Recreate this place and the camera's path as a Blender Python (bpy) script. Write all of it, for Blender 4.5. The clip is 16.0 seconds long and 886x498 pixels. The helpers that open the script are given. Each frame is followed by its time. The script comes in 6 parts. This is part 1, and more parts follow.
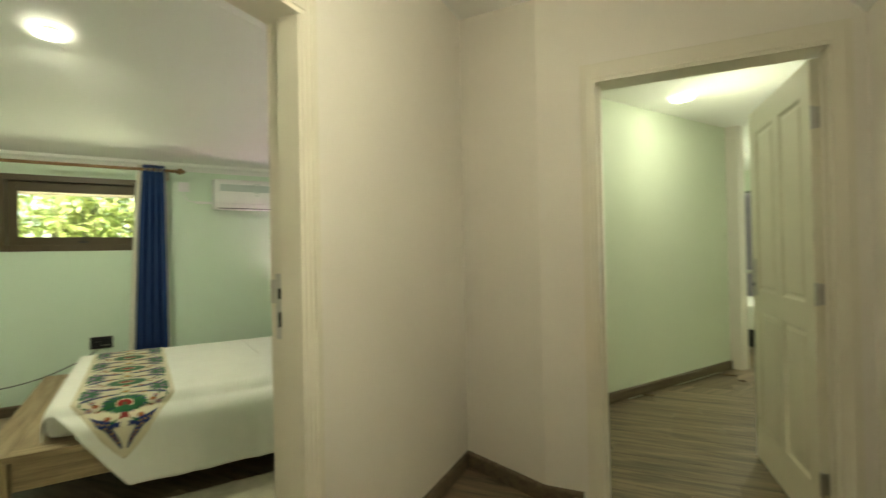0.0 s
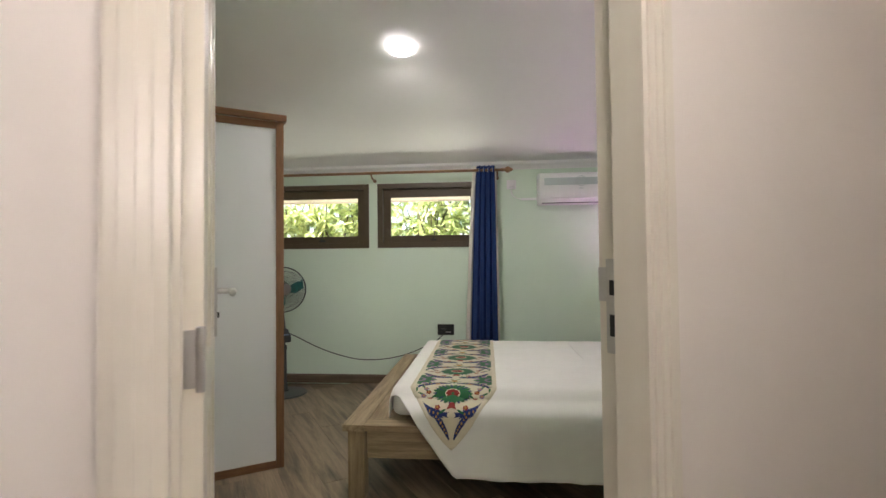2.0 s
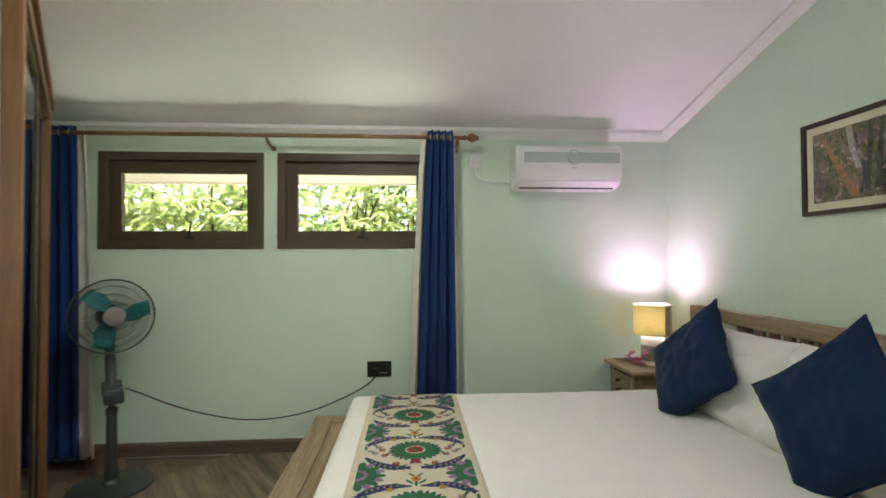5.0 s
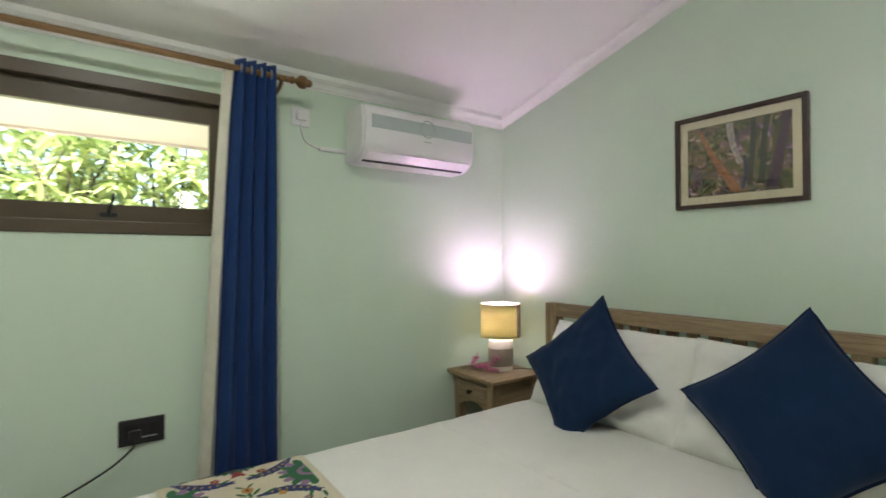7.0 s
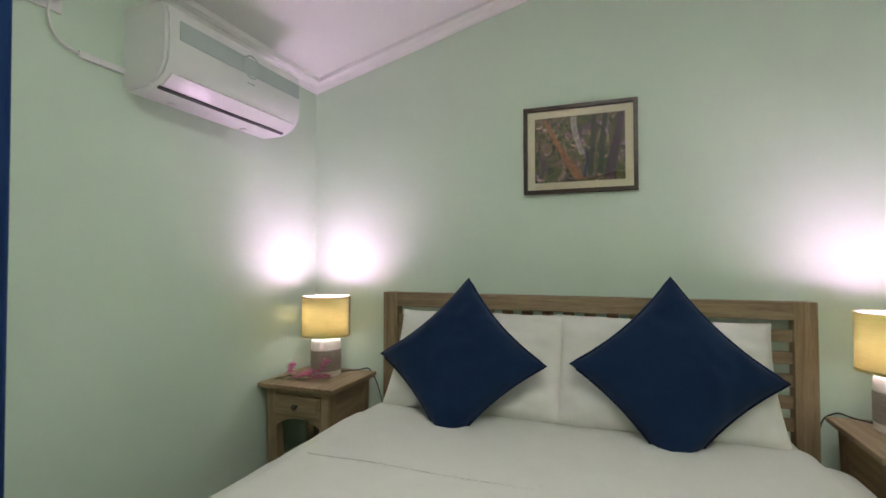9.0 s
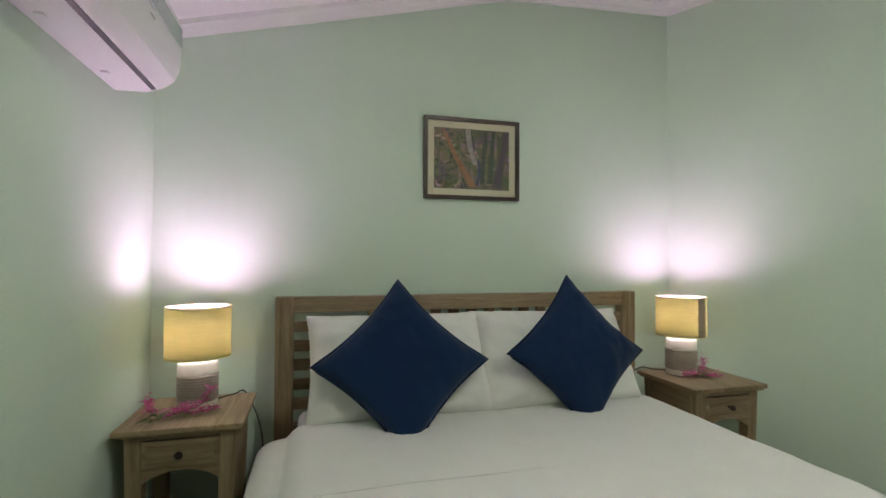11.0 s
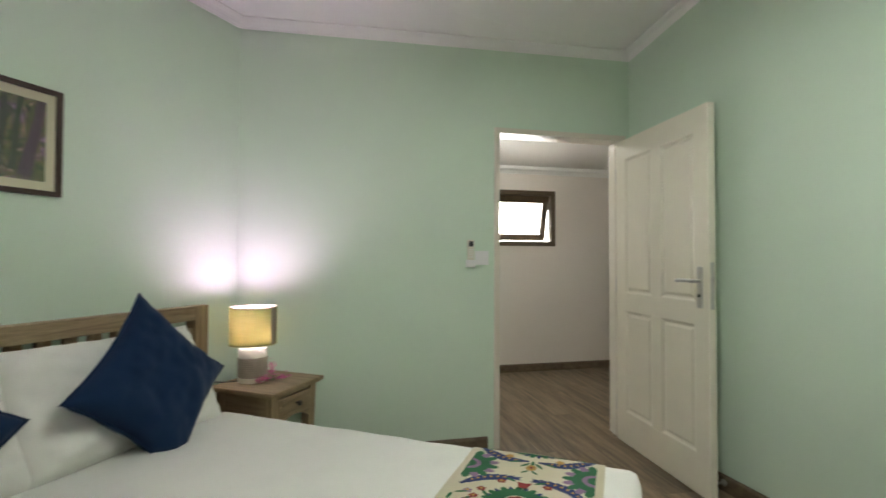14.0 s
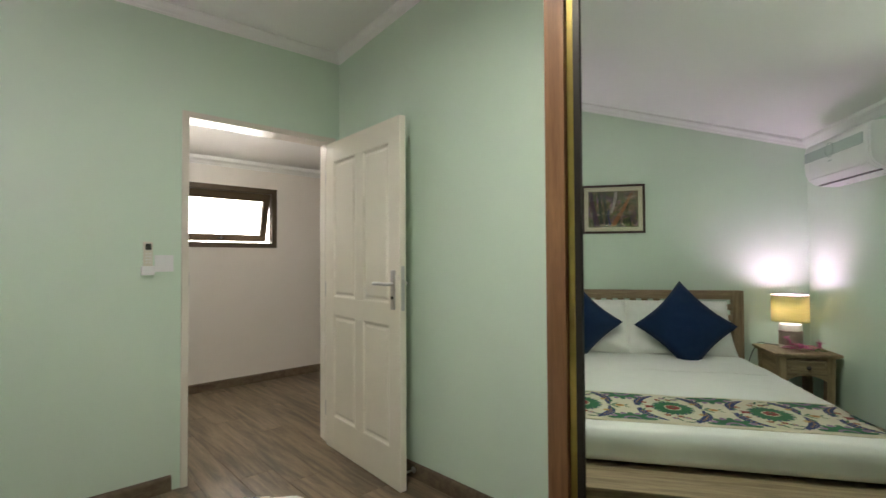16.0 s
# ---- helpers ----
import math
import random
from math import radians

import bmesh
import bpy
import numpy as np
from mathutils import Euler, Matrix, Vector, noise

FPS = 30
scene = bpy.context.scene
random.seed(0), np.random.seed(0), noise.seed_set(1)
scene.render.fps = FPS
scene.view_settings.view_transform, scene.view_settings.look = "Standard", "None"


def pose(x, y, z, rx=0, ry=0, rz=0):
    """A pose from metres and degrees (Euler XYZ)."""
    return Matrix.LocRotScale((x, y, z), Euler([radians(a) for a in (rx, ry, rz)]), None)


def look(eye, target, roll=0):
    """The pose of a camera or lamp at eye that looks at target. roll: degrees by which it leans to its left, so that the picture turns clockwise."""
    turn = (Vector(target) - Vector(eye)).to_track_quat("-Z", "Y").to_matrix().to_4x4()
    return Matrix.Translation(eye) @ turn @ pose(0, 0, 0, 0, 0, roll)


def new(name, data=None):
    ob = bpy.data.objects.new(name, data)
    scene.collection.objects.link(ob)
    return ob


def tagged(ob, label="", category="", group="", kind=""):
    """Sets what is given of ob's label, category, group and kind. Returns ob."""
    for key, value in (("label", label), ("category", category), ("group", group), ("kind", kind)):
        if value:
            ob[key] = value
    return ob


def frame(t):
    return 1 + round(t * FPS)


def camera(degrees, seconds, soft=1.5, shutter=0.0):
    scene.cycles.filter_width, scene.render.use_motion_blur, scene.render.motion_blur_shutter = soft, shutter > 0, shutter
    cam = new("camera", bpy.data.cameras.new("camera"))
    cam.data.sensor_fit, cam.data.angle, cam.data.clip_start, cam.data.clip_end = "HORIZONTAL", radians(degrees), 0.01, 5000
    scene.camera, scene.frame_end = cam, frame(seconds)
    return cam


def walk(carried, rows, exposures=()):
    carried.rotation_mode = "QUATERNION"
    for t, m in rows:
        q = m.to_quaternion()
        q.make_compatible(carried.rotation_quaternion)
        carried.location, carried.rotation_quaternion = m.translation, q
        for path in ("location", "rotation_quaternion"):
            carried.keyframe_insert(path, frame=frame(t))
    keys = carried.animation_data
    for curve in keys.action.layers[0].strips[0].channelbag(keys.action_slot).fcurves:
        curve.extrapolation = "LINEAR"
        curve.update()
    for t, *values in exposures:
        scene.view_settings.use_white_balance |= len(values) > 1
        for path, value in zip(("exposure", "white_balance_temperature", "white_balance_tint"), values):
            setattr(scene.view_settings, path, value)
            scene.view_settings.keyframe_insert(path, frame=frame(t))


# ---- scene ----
cam = camera(86.2, 16.0, shutter=0.4)
PATH = [
    (0, (-1.715, -5.164, 1.258), (-0.641, -3.477, 1.275), -1.2),
    (0.5, (-1.718, -5.164, 1.229), (-1.075, -3.27, 1.263), -1.2),
    (1, (-1.704, -5.081, 1.212), (-1.504, -3.091, 1.251), -1.1),
    (1.5, (-1.654, -4.893, 1.202), (-1.754, -2.896, 1.253), -0.9),
    (2, (-1.614, -4.659, 1.197), (-1.798, -2.668, 1.251), -0.6),
    (2.5, (-1.587, -4.435, 1.201), (-1.785, -2.445, 1.253), -0.7),
    (3, (-1.617, -4.191, 1.206), (-1.805, -2.201, 1.262), -0.7),
    (3.2, (-1.636, -4.091, 1.211), (-1.827, -2.101, 1.268), -0.6),
    (5.3, (-1.856, -3.098, 1.274), (-1.586, -1.117, 1.311), -0.2),
    (5.5, (-1.888, -3.01, 1.272), (-1.519, -1.045, 1.311), -0.2),
    (6, (-2.033, -2.784, 1.261), (-1.402, -0.886, 1.299), -0.3),
    (6.5, (-2.143, -2.564, 1.265), (-1.243, -0.778, 1.296), -0.2),
    (7, (-2.158, -2.329, 1.246), (-0.993, -0.704, 1.279), -0.1),
    (7.5, (-2.159, -2.128, 1.224), (-0.716, -0.744, 1.249), -0.1),
    (8, (-2.179, -1.931, 1.207), (-0.507, -0.833, 1.216), -0.2),
    (8.5, (-2.221, -1.784, 1.165), (-0.438, -0.879, 1.19), -0.2),
    (8.7, (-2.237, -1.723, 1.136), (-0.419, -0.89, 1.175), -0.1),
    (10.8, (-2.303, -0.745, 1.161), (-0.348, -1.168, 1.207), 0.1),
    (11, (-2.282, -0.671, 1.157), (-0.352, -1.195, 1.198), 0.2),
    (11.5, (-2.2, -0.522, 1.154), (-0.367, -1.319, 1.198), 0.2),
    (12, (-2.117, -0.475, 1.175), (-0.451, -1.581, 1.209), 0.4),
    (12.5, (-2.057, -0.459, 1.18), (-0.603, -1.832, 1.22), 0.4),
    (13, (-2.053, -0.457, 1.182), (-0.838, -2.045, 1.228), 0.2),
    (13.5, (-2.05, -0.446, 1.203), (-1.068, -2.188, 1.246), 0.2),
    (14, (-2.068, -0.477, 1.217), (-1.374, -2.352, 1.263), 0.2),
    (14.5, (-2.106, -0.526, 1.234), (-1.72, -2.488, 1.274), 0.2),
    (15, (-2.158, -0.556, 1.238), (-2.107, -2.555, 1.289), 0.1),
    (15.5, (-2.221, -0.605, 1.249), (-2.416, -2.595, 1.289), -0.2),
    (16, (-2.3, -0.649, 1.246), (-2.636, -2.62, 1.289), -0.3),
]
walk(cam, [(t, look(eye, target, roll)) for t, eye, target, roll in PATH],
     [(0.0, 2.05, 8300, -16), (0.6, 1.92, 7500, -4), (1.2, 1.98, 6750, 11), (2.0, 2.0, 6600, 12), (3.2, 2.2, 6600, 9), (5.3, 2.05, 6550, 3), (8.5, 2.0, 6450, 1), (11.0, 1.82, 6450, 0), (13.0, 1.9, 6400, -1), (16.0, 2.06, 6550, 3)])


# ---- world, sun, large lights ----
world = bpy.data.worlds.new("sky_world")
scene.world = world
world.use_nodes = True
_wn = world.node_tree
_sky = _wn.nodes.new("ShaderNodeTexSky")
_sky.sky_type, _sky.sun_disc = "NISHITA", False
_sky.sun_elevation, _sky.sun_rotation = radians(61), radians(197)
_wn.links.new(_sky.outputs[0], _wn.nodes["Background"].inputs[0])
_wn.nodes["Background"].inputs[1].default_value = 0.15


def lamp(name, kind, m, energy, color, **kw):
    d = bpy.data.lights.new(name, kind)
    d.energy, d.color = energy, color
    for k, v in kw.items():
        if k == "size":
            d.size = v
        elif k == "size_y":
            d.shape, d.size_y = "RECTANGLE", v
        elif k == "soft":
            d.shadow_soft_size = v
        elif k == "angle":
            d.angle = v
    ob = new(name, d)
    ob.matrix_world = m
    return ob


lamp("sun", "SUN", look((0, 0, 10), (0.3, 1.0, 8.1)), 5.0, (1.0, 0.95, 0.86), angle=radians(0.6))

# ---- plan: the diagonal part of the house, local x = off the door wall, y = along it ----
COS, SIN = math.cos(radians(33)), math.sin(radians(33))
C0 = Vector((0.0, -2.632, 0.0))
DM = Matrix(((-SIN, -COS, 0, C0.x), (COS, -SIN, 0, C0.y), (0, 0, 1, 0), (0, 0, 0, 1)))
HALL_DAY, HALL_LAMP, CEIL_W, BED_W, SILL_FILL = 3.6, 3.4, 5.2, 3.3, 8.5


def LP(off, along, z=0.0):
    return DM @ Vector((off, along, z))


# the corridor's far end stands a little askew to the door wall
C36, S36 = math.cos(radians(36)), math.sin(radians(36))
DQ = Matrix(((-S36, -C36, 0, -0.058), (C36, -S36, 0, -2.645), (0, 0, 1, 0), (0, 0, 0, 1)))


def LQ(off, along, z=0.0):
    return DQ @ Vector((off, along, z))


# ---- materials ----
def nodes_of(name, rough, metal=0.0, spec=0.5):
    m = bpy.data.materials.new(name)
    m.use_nodes = True
    nt = m.node_tree
    b = nt.nodes["Principled BSDF"]
    b.inputs["Roughness"].default_value = rough
    b.inputs["Metallic"].default_value = metal
    b.inputs["Specular IOR Level"].default_value = spec
    return m, nt, b


def coords(nt, scale=(1, 1, 1), rot=(0, 0, 0), space="Object"):
    tc = nt.nodes.new("ShaderNodeTexCoord")
    mp = nt.nodes.new("ShaderNodeMapping")
    mp.inputs["Scale"].default_value = scale
    mp.inputs["Rotation"].default_value = rot
    nt.links.new(tc.outputs[space], mp.inputs[0])
    return mp.outputs[0]


def noise_tex(nt, vec, scale, detail=3.0, rough=0.55, distort=0.0):
    n = nt.nodes.new("ShaderNodeTexNoise")
    n.inputs["Scale"].default_value = scale
    n.inputs["Detail"].default_value = detail
    n.inputs["Roughness"].default_value = rough
    n.inputs["Distortion"].default_value = distort
    nt.links.new(vec, n.inputs["Vector"])
    return n.outputs["Fac"]


def ramp(nt, fac, stops):
    r = nt.nodes.new("ShaderNodeValToRGB")
    el = r.color_ramp.elements
    while len(el) < len(stops):
        el.new(0.5)
    for e, (p, c) in zip(el, stops):
        e.position, e.color = p, (*c, 1)
    nt.links.new(fac, r.inputs[0])
    return r.outputs[0]


def bump(nt, b, fac, strength, dist=0.002):
    n = nt.nodes.new("ShaderNodeBump")
    n.inputs["Strength"].default_value = strength
    n.inputs["Distance"].default_value = dist
    nt.links.new(fac, n.inputs["Height"])
    nt.links.new(n.outputs[0], b.inputs["Normal"])


def mix(nt, a, b, fac, kind="MULTIPLY"):
    n = nt.nodes.new("ShaderNodeMix")
    n.data_type, n.blend_type = "RGBA", kind
    if isinstance(fac, float):
        n.inputs[0].default_value = fac
    else:
        nt.links.new(fac, n.inputs[0])
    for s, v in ((6, a), (7, b)):
        if isinstance(v, tuple):
            n.inputs[s].default_value = (*v, 1)
        else:
            nt.links.new(v, n.inputs[s])
    return n.outputs[2]


def sh(c, k):
    return tuple(min(1.0, v * k) for v in c)


def plain(name, c, rough, metal=0.0, spec=0.5, var=0.06, scale=6.0, grain=120.0, rel=0.12, dist=0.001):
    """Painted or moulded stuff: blotches at one scale, fine grain at another."""
    m, nt, b = nodes_of(name, rough, metal, spec)
    v = coords(nt)
    col = ramp(nt, noise_tex(nt, v, scale, 4), [(0.3, sh(c, 1 - var)), (0.7, sh(c, 1 + var))])
    nt.links.new(col, b.inputs["Base Color"])
    if rel:
        bump(nt, b, noise_tex(nt, v, grain, 2), rel, dist)
    return m


def wood(name, dark, light, rough=0.5, axis=0, stretch=14.0, scale=2.2, spec=0.35, lo=0.28, hi=0.72):
    m, nt, b = nodes_of(name, rough, spec=spec)
    s = [stretch, stretch, stretch]
    s[axis] = 1.0
    v = coords(nt, s)
    info = nt.nodes.new("ShaderNodeObjectInfo")
    add = nt.nodes.new("ShaderNodeVectorMath")
    sc = nt.nodes.new("ShaderNodeVectorMath")
    sc.operation = "SCALE"
    cmb = nt.nodes.new("ShaderNodeCombineXYZ")
    for k in range(3):
        nt.links.new(info.outputs["Random"], cmb.inputs[k])
    nt.links.new(cmb.outputs[0], sc.inputs[0])
    sc.inputs["Scale"].default_value = 37.0
    nt.links.new(v, add.inputs[0])
    nt.links.new(sc.outputs[0], add.inputs[1])
    v = add.outputs[0]
    g = noise_tex(nt, v, scale, 6, 0.62, 0.6)
    col = ramp(nt, g, [(lo, dark), ((lo + hi) / 2, tuple((p + q) / 2 for p, q in zip(dark, light))), (hi, light)])
    fine = ramp(nt, noise_tex(nt, v, scale * 9, 3, 0.6), [(0.3, (0.72, 0.7, 0.68)), (0.6, (1, 1, 1))])
    col = mix(nt, col, fine, 0.7)
    tone = ramp(nt, info.outputs["Random"], [(0.0, (0.86, 0.86, 0.86)), (1.0, (1.0, 1.0, 1.0))])
    col = mix(nt, col, tone, 1.0)
    nt.links.new(col, b.inputs["Base Color"])
    bump(nt, b, g, 0.25, 0.002)
    return m


def cloth(name, c, rough=0.9, weave=900.0, var=0.08, rel=0.35):
    m, nt, b = nodes_of(name, rough, spec=0.2)
    v = coords(nt)
    col = ramp(nt, noise_tex(nt, v, 9, 5, 0.6), [(0.3, sh(c, 1 - var)), (0.7, sh(c, 1 + var))])
    nt.links.new(col, b.inputs["Base Color"])
    b.inputs["Sheen Weight"].default_value = 0.08
    bump(nt, b, noise_tex(nt, v, weave, 2), rel, 0.0006)
    return m


M_MINT = plain("mint_paint", (0.66, 0.79, 0.65), 0.55, var=0.02, scale=2.0, grain=260, rel=0.10)
M_PASSAGE = plain("pale_green_paint", (0.74, 0.80, 0.67), 0.55, var=0.02, scale=2.0, grain=260, rel=0.10)
M_CREAM = plain("cream_paint", (0.78, 0.74, 0.68), 0.5, var=0.02, scale=2.0, grain=260, rel=0.10)
M_CEIL = plain("ceiling_paint", (0.85, 0.86, 0.83), 0.6, var=0.015, scale=1.5, grain=300, rel=0.06)
M_TRIM = plain("trim_paint", (0.74, 0.70, 0.60), 0.3, var=0.02, scale=5, grain=90, rel=0.06)
M_DOOR = plain("door_paint", (0.80, 0.76, 0.64), 0.28, var=0.02, scale=4, grain=70, rel=0.08)
M_BASE = wood("skirting_laminate", (0.10, 0.075, 0.05), (0.22, 0.17, 0.11), 0.45)
M_FLOOR = wood("laminate_floor", (0.075, 0.054, 0.035), (0.31, 0.235, 0.15), 0.36, axis=0, stretch=11, scale=1.7, spec=0.4, lo=0.31, hi=0.64)
M_TEAK = wood("limed_teak", (0.20, 0.14, 0.075), (0.45, 0.35, 0.21), 0.55, axis=0, stretch=16, scale=2.4)
M_TEAK_Y = wood("limed_teak_cross", (0.20, 0.14, 0.075), (0.47, 0.37, 0.23), 0.55, axis=1, stretch=16, scale=2.4)
M_TEAK_Z = wood("limed_teak_upright", (0.20, 0.14, 0.075), (0.45, 0.35, 0.21), 0.55, axis=2, stretch=16, scale=2.4)
M_BROWN = wood("wardrobe_wood", (0.16, 0.075, 0.035), (0.30, 0.155, 0.075), 0.4, axis=2, stretch=18, scale=2.0)
M_BROWN_Y = wood("wardrobe_wood_cross", (0.16, 0.075, 0.035), (0.30, 0.155, 0.075), 0.4, axis=1, stretch=18, scale=2.0)
M_WINFRAME = plain("window_frame_brown", (0.085, 0.062, 0.035), 0.4, var=0.08, scale=8, rel=0.05)
M_NAVY = cloth("navy_cloth", (0.0075, 0.024, 0.066), 0.95, 700)
M_CURTAIN = cloth("blue_curtain", (0.016, 0.046, 0.155), 0.9, 600)
M_LINING = cloth("curtain_lining", (0.72, 0.70, 0.60), 0.9, 600)
M_SHEET = cloth("white_bed_linen", (0.74, 0.745, 0.69), 0.85, 800, 0.02, 0.25)
M_PILLOW = cloth("white_pillow_linen", (0.76, 0.76, 0.70), 0.85, 800, 0.03, 0.3)
M_RUNNER = cloth("runner_cloth", (0.60, 0.55, 0.40), 0.9, 500, 0.06, 0.5)
M_WHITE = plain("white_plastic", (0.82, 0.83, 0.82), 0.3, var=0.01, scale=5, rel=0.02)
M_BLACK = plain("black_plastic", (0.015, 0.015, 0.017), 0.35, var=0.1, scale=8, rel=0.03)


def glass(name, tint=(1, 1, 1), rough=0.0):
    m, nt, b = nodes_of(name, rough)
    b.inputs["Base Color"].default_value = (*tint, 1)
    b.inputs["Transmission Weight"].default_value = 1.0
    b.inputs["IOR"].default_value = 1.45
    return m


def glow(name, c, strength):
    m, nt, b = nodes_of(name, 0.5)
    b.inputs["Base Color"].default_value = (0.9, 0.9, 0.9, 1)
    b.inputs["Emission Color"].default_value = (*c, 1)
    b.inputs["Emission Strength"].default_value = strength
    return m


M_GLASS = glass("window_glass")
M_MIRROR, _nt, _b = nodes_of("mirror_silver", 0.0, 1.0)
_b.inputs["Base Color"].default_value = (0.80, 0.86, 0.82, 1)
M_STEEL = plain("brushed_steel", (0.55, 0.54, 0.52), 0.32, 1.0, var=0.05, scale=30, rel=0.05)
M_LAMPGLOW = glow("lit_opal_glass", (1.0, 0.95, 0.96), 5.0)


# ---- mesh helpers ----
def box(bm, x0, x1, y0, y1, z0, z1, m=None):
    vs = [bm.verts.new(v) for v in ((x0, y0, z0), (x1, y0, z0), (x1, y1, z0), (x0, y1, z0), (x0, y0, z1), (x1, y0, z1), (x1, y1, z1), (x0, y1, z1))]
    if m is not None:
        for v in vs:
            v.co = m @ v.co
    fs = [bm.faces.new([vs[i] for i in f]) for f in ((3, 2, 1, 0), (4, 5, 6, 7), (0, 1, 5, 4), (1, 2, 6, 5), (2, 3, 7, 6), (3, 0, 4, 7))]
    return vs, fs


def done(name, bm, mats, parent=None, label="", smooth=False, bevel=0.0, segs=2):
    bmesh.ops.recalc_face_normals(bm, faces=bm.faces)
    if bevel:
        es = [e for e in bm.edges if len(e.link_faces) == 2 and e.calc_face_angle(0) > 0.6]
        bmesh.ops.bevel(bm, geom=es, offset=bevel, segments=segs, profile=0.7, affect="EDGES", clamp_overlap=True)
    me = bpy.data.meshes.new(name)
    bm.to_mesh(me)
    bm.free()
    for m in (mats if isinstance(mats, (list, tuple)) else [mats]):
        me.materials.append(m)
    if smooth:
        me.shade_smooth()
        if smooth == "auto":
            me.set_sharp_from_angle(angle=radians(38))
    ob = new(name, me)
    if parent is not None:
        ob.parent = parent
    if label:
        ob["label"] = label
    return ob


def part(name, bm, material, parent, label="", smooth=False, bevel=0.0, segs=2):
    return done(name, bm, material, parent, label, smooth, bevel, segs)


def boxpart(name, dims, material, parent, label="", bevel=0.004):
    bm = bmesh.new()
    box(bm, *dims)
    return part(name, bm, material, parent, label, bevel=bevel)


def base_of(name, m, label, category, group=""):
    e = new(name)
    e.matrix_world = m
    e.empty_display_size = 0.05
    return tagged(e, label, category, group)


def lathe(bm, prof, n=32, m=None, cap=True):
    rings = []
    for r, z in prof:
        ring = []
        for i in range(n):
            a = 2 * math.pi * i / n
            p = Vector((r * math.cos(a), r * math.sin(a), z))
            ring.append(bm.verts.new(m @ p if m is not None else p))
        rings.append(ring)
    for a, b in zip(rings, rings[1:]):
        for i in range(n):
            bm.faces.new((a[i], a[(i + 1) % n], b[(i + 1) % n], b[i]))
    if cap:
        bm.faces.new(list(reversed(rings[0])))
        bm.faces.new(rings[-1])
    return rings


def tube(bm, pts, r, n=8, taper=None):
    pts = [Vector(p) for p in pts]
    rings = []
    up = Vector((0.13, 0.21, 0.97))
    for i, p in enumerate(pts):
        d = (pts[min(i + 1, len(pts) - 1)] - pts[max(i - 1, 0)]).normalized()
        s = d.cross(up)
        if s.length < 1e-3:
            s = d.cross(Vector((1, 0, 0)))
        s.normalize()
        w = s.cross(d)
        k = r if taper is None else r * (1 + (taper - 1) * i / (len(pts) - 1))
        rings.append([bm.verts.new(p + k * (math.cos(2 * math.pi * j / n) * s + math.sin(2 * math.pi * j / n) * w)) for j in range(n)])
    for a, b in zip(rings, rings[1:]):
        for j in range(n):
            bm.faces.new((a[j], a[(j + 1) % n], b[(j + 1) % n], b[j]))
    bm.faces.new(list(reversed(rings[0])))
    bm.faces.new(rings[-1])


def smooth_path(pts, steps=8):
    pts = [Vector(p) for p in pts]
    out = []
    for i in range(len(pts) - 1):
        a, b, c, d = pts[max(i - 1, 0)], pts[i], pts[i + 1], pts[min(i + 2, len(pts) - 1)]
        for k in range(steps):
            t = k / steps
            out.append(0.5 * ((2 * b) + (c - a) * t + (2 * a - 5 * b + 4 * c - d) * t * t + (3 * b - a - 3 * c + d) * t ** 3))
    out.append(pts[-1])
    return out


def wall(name, p0, p1, t, z0, z1, openings, m_in, m_out, label, ext0=0.0, ext1=0.0):
    """A wall whose room side runs from p0 to p1, the room to its left; openings are (start, end, bottom, top)."""
    p0, p1 = Vector((*p0[:2], 0)), Vector((*p1[:2], 0))
    d = (p1 - p0).normalized()
    o = Vector((d.y, -d.x, 0))
    n = (p1 - p0).length
    bm = bmesh.new()
    m = Matrix(((d.x, o.x, 0, p0.x), (d.y, o.y, 0, p0.y), (0, 0, 1, 0), (0, 0, 0, 1)))
    cuts = [-ext0]
    for a, b, _, _ in sorted(openings):
        cuts += [a, b]
    cuts.append(n + ext1)
    for i in range(0, len(cuts), 2):
        box(bm, cuts[i], cuts[i + 1], 0, t, z0, z1, m)
    for a, b, lo, hi in openings:
        if lo > z0:
            box(bm, a, b, 0, t, z0, lo, m)
        if hi < z1:
            box(bm, a, b, 0, t, hi, z1, m)
    bmesh.ops.recalc_face_normals(bm, faces=bm.faces)
    for f in bm.faces:
        f.material_index = 0 if f.normal.dot(o) < -0.5 else 1
    ob = done(name, bm, [m_in, m_out])
    return tagged(ob, label, "wall", kind="structure")


# ---- large structure ----
EC = LP(0, 2.555)
FAR = Vector((-4.964, 0, 0))
WT = 0.16
W1 = (-3.845, -2.787)
W2 = (-2.700, -1.645)
WZ = (1.342, 1.985)
wall("wall_window", (0, 0), FAR, WT, -0.1, 3.3, [(-W2[1], -W2[0], *WZ), (-W1[1], -W1[0], *WZ)], M_MINT, M_CREAM, "mint green painted wall with two awning windows", 0.15, 0.3)
wall("wall_wardrobe", FAR, EC, 0.11, -0.1, 3.4, [], M_MINT, M_CREAM, "mint green painted wall behind the wardrobe", 0.0, 0.0)
DOOR0, DOOR1, DOORH = 1.562, 2.520, 2.085
wall("wall_door", EC, C0, 0.13, -0.1, 3.4, [(2.555 - DOOR1, 2.555 - DOOR0, -0.1, DOORH)], M_MINT, M_CREAM, "mint green painted wall with an open doorway", 0.162, 0.12)
wall("wall_headboard", C0, (0, 0), 0.055, -0.1, 3.3, [], M_MINT, M_CREAM, "mint green painted wall behind the bed", 0.0, 0.0)


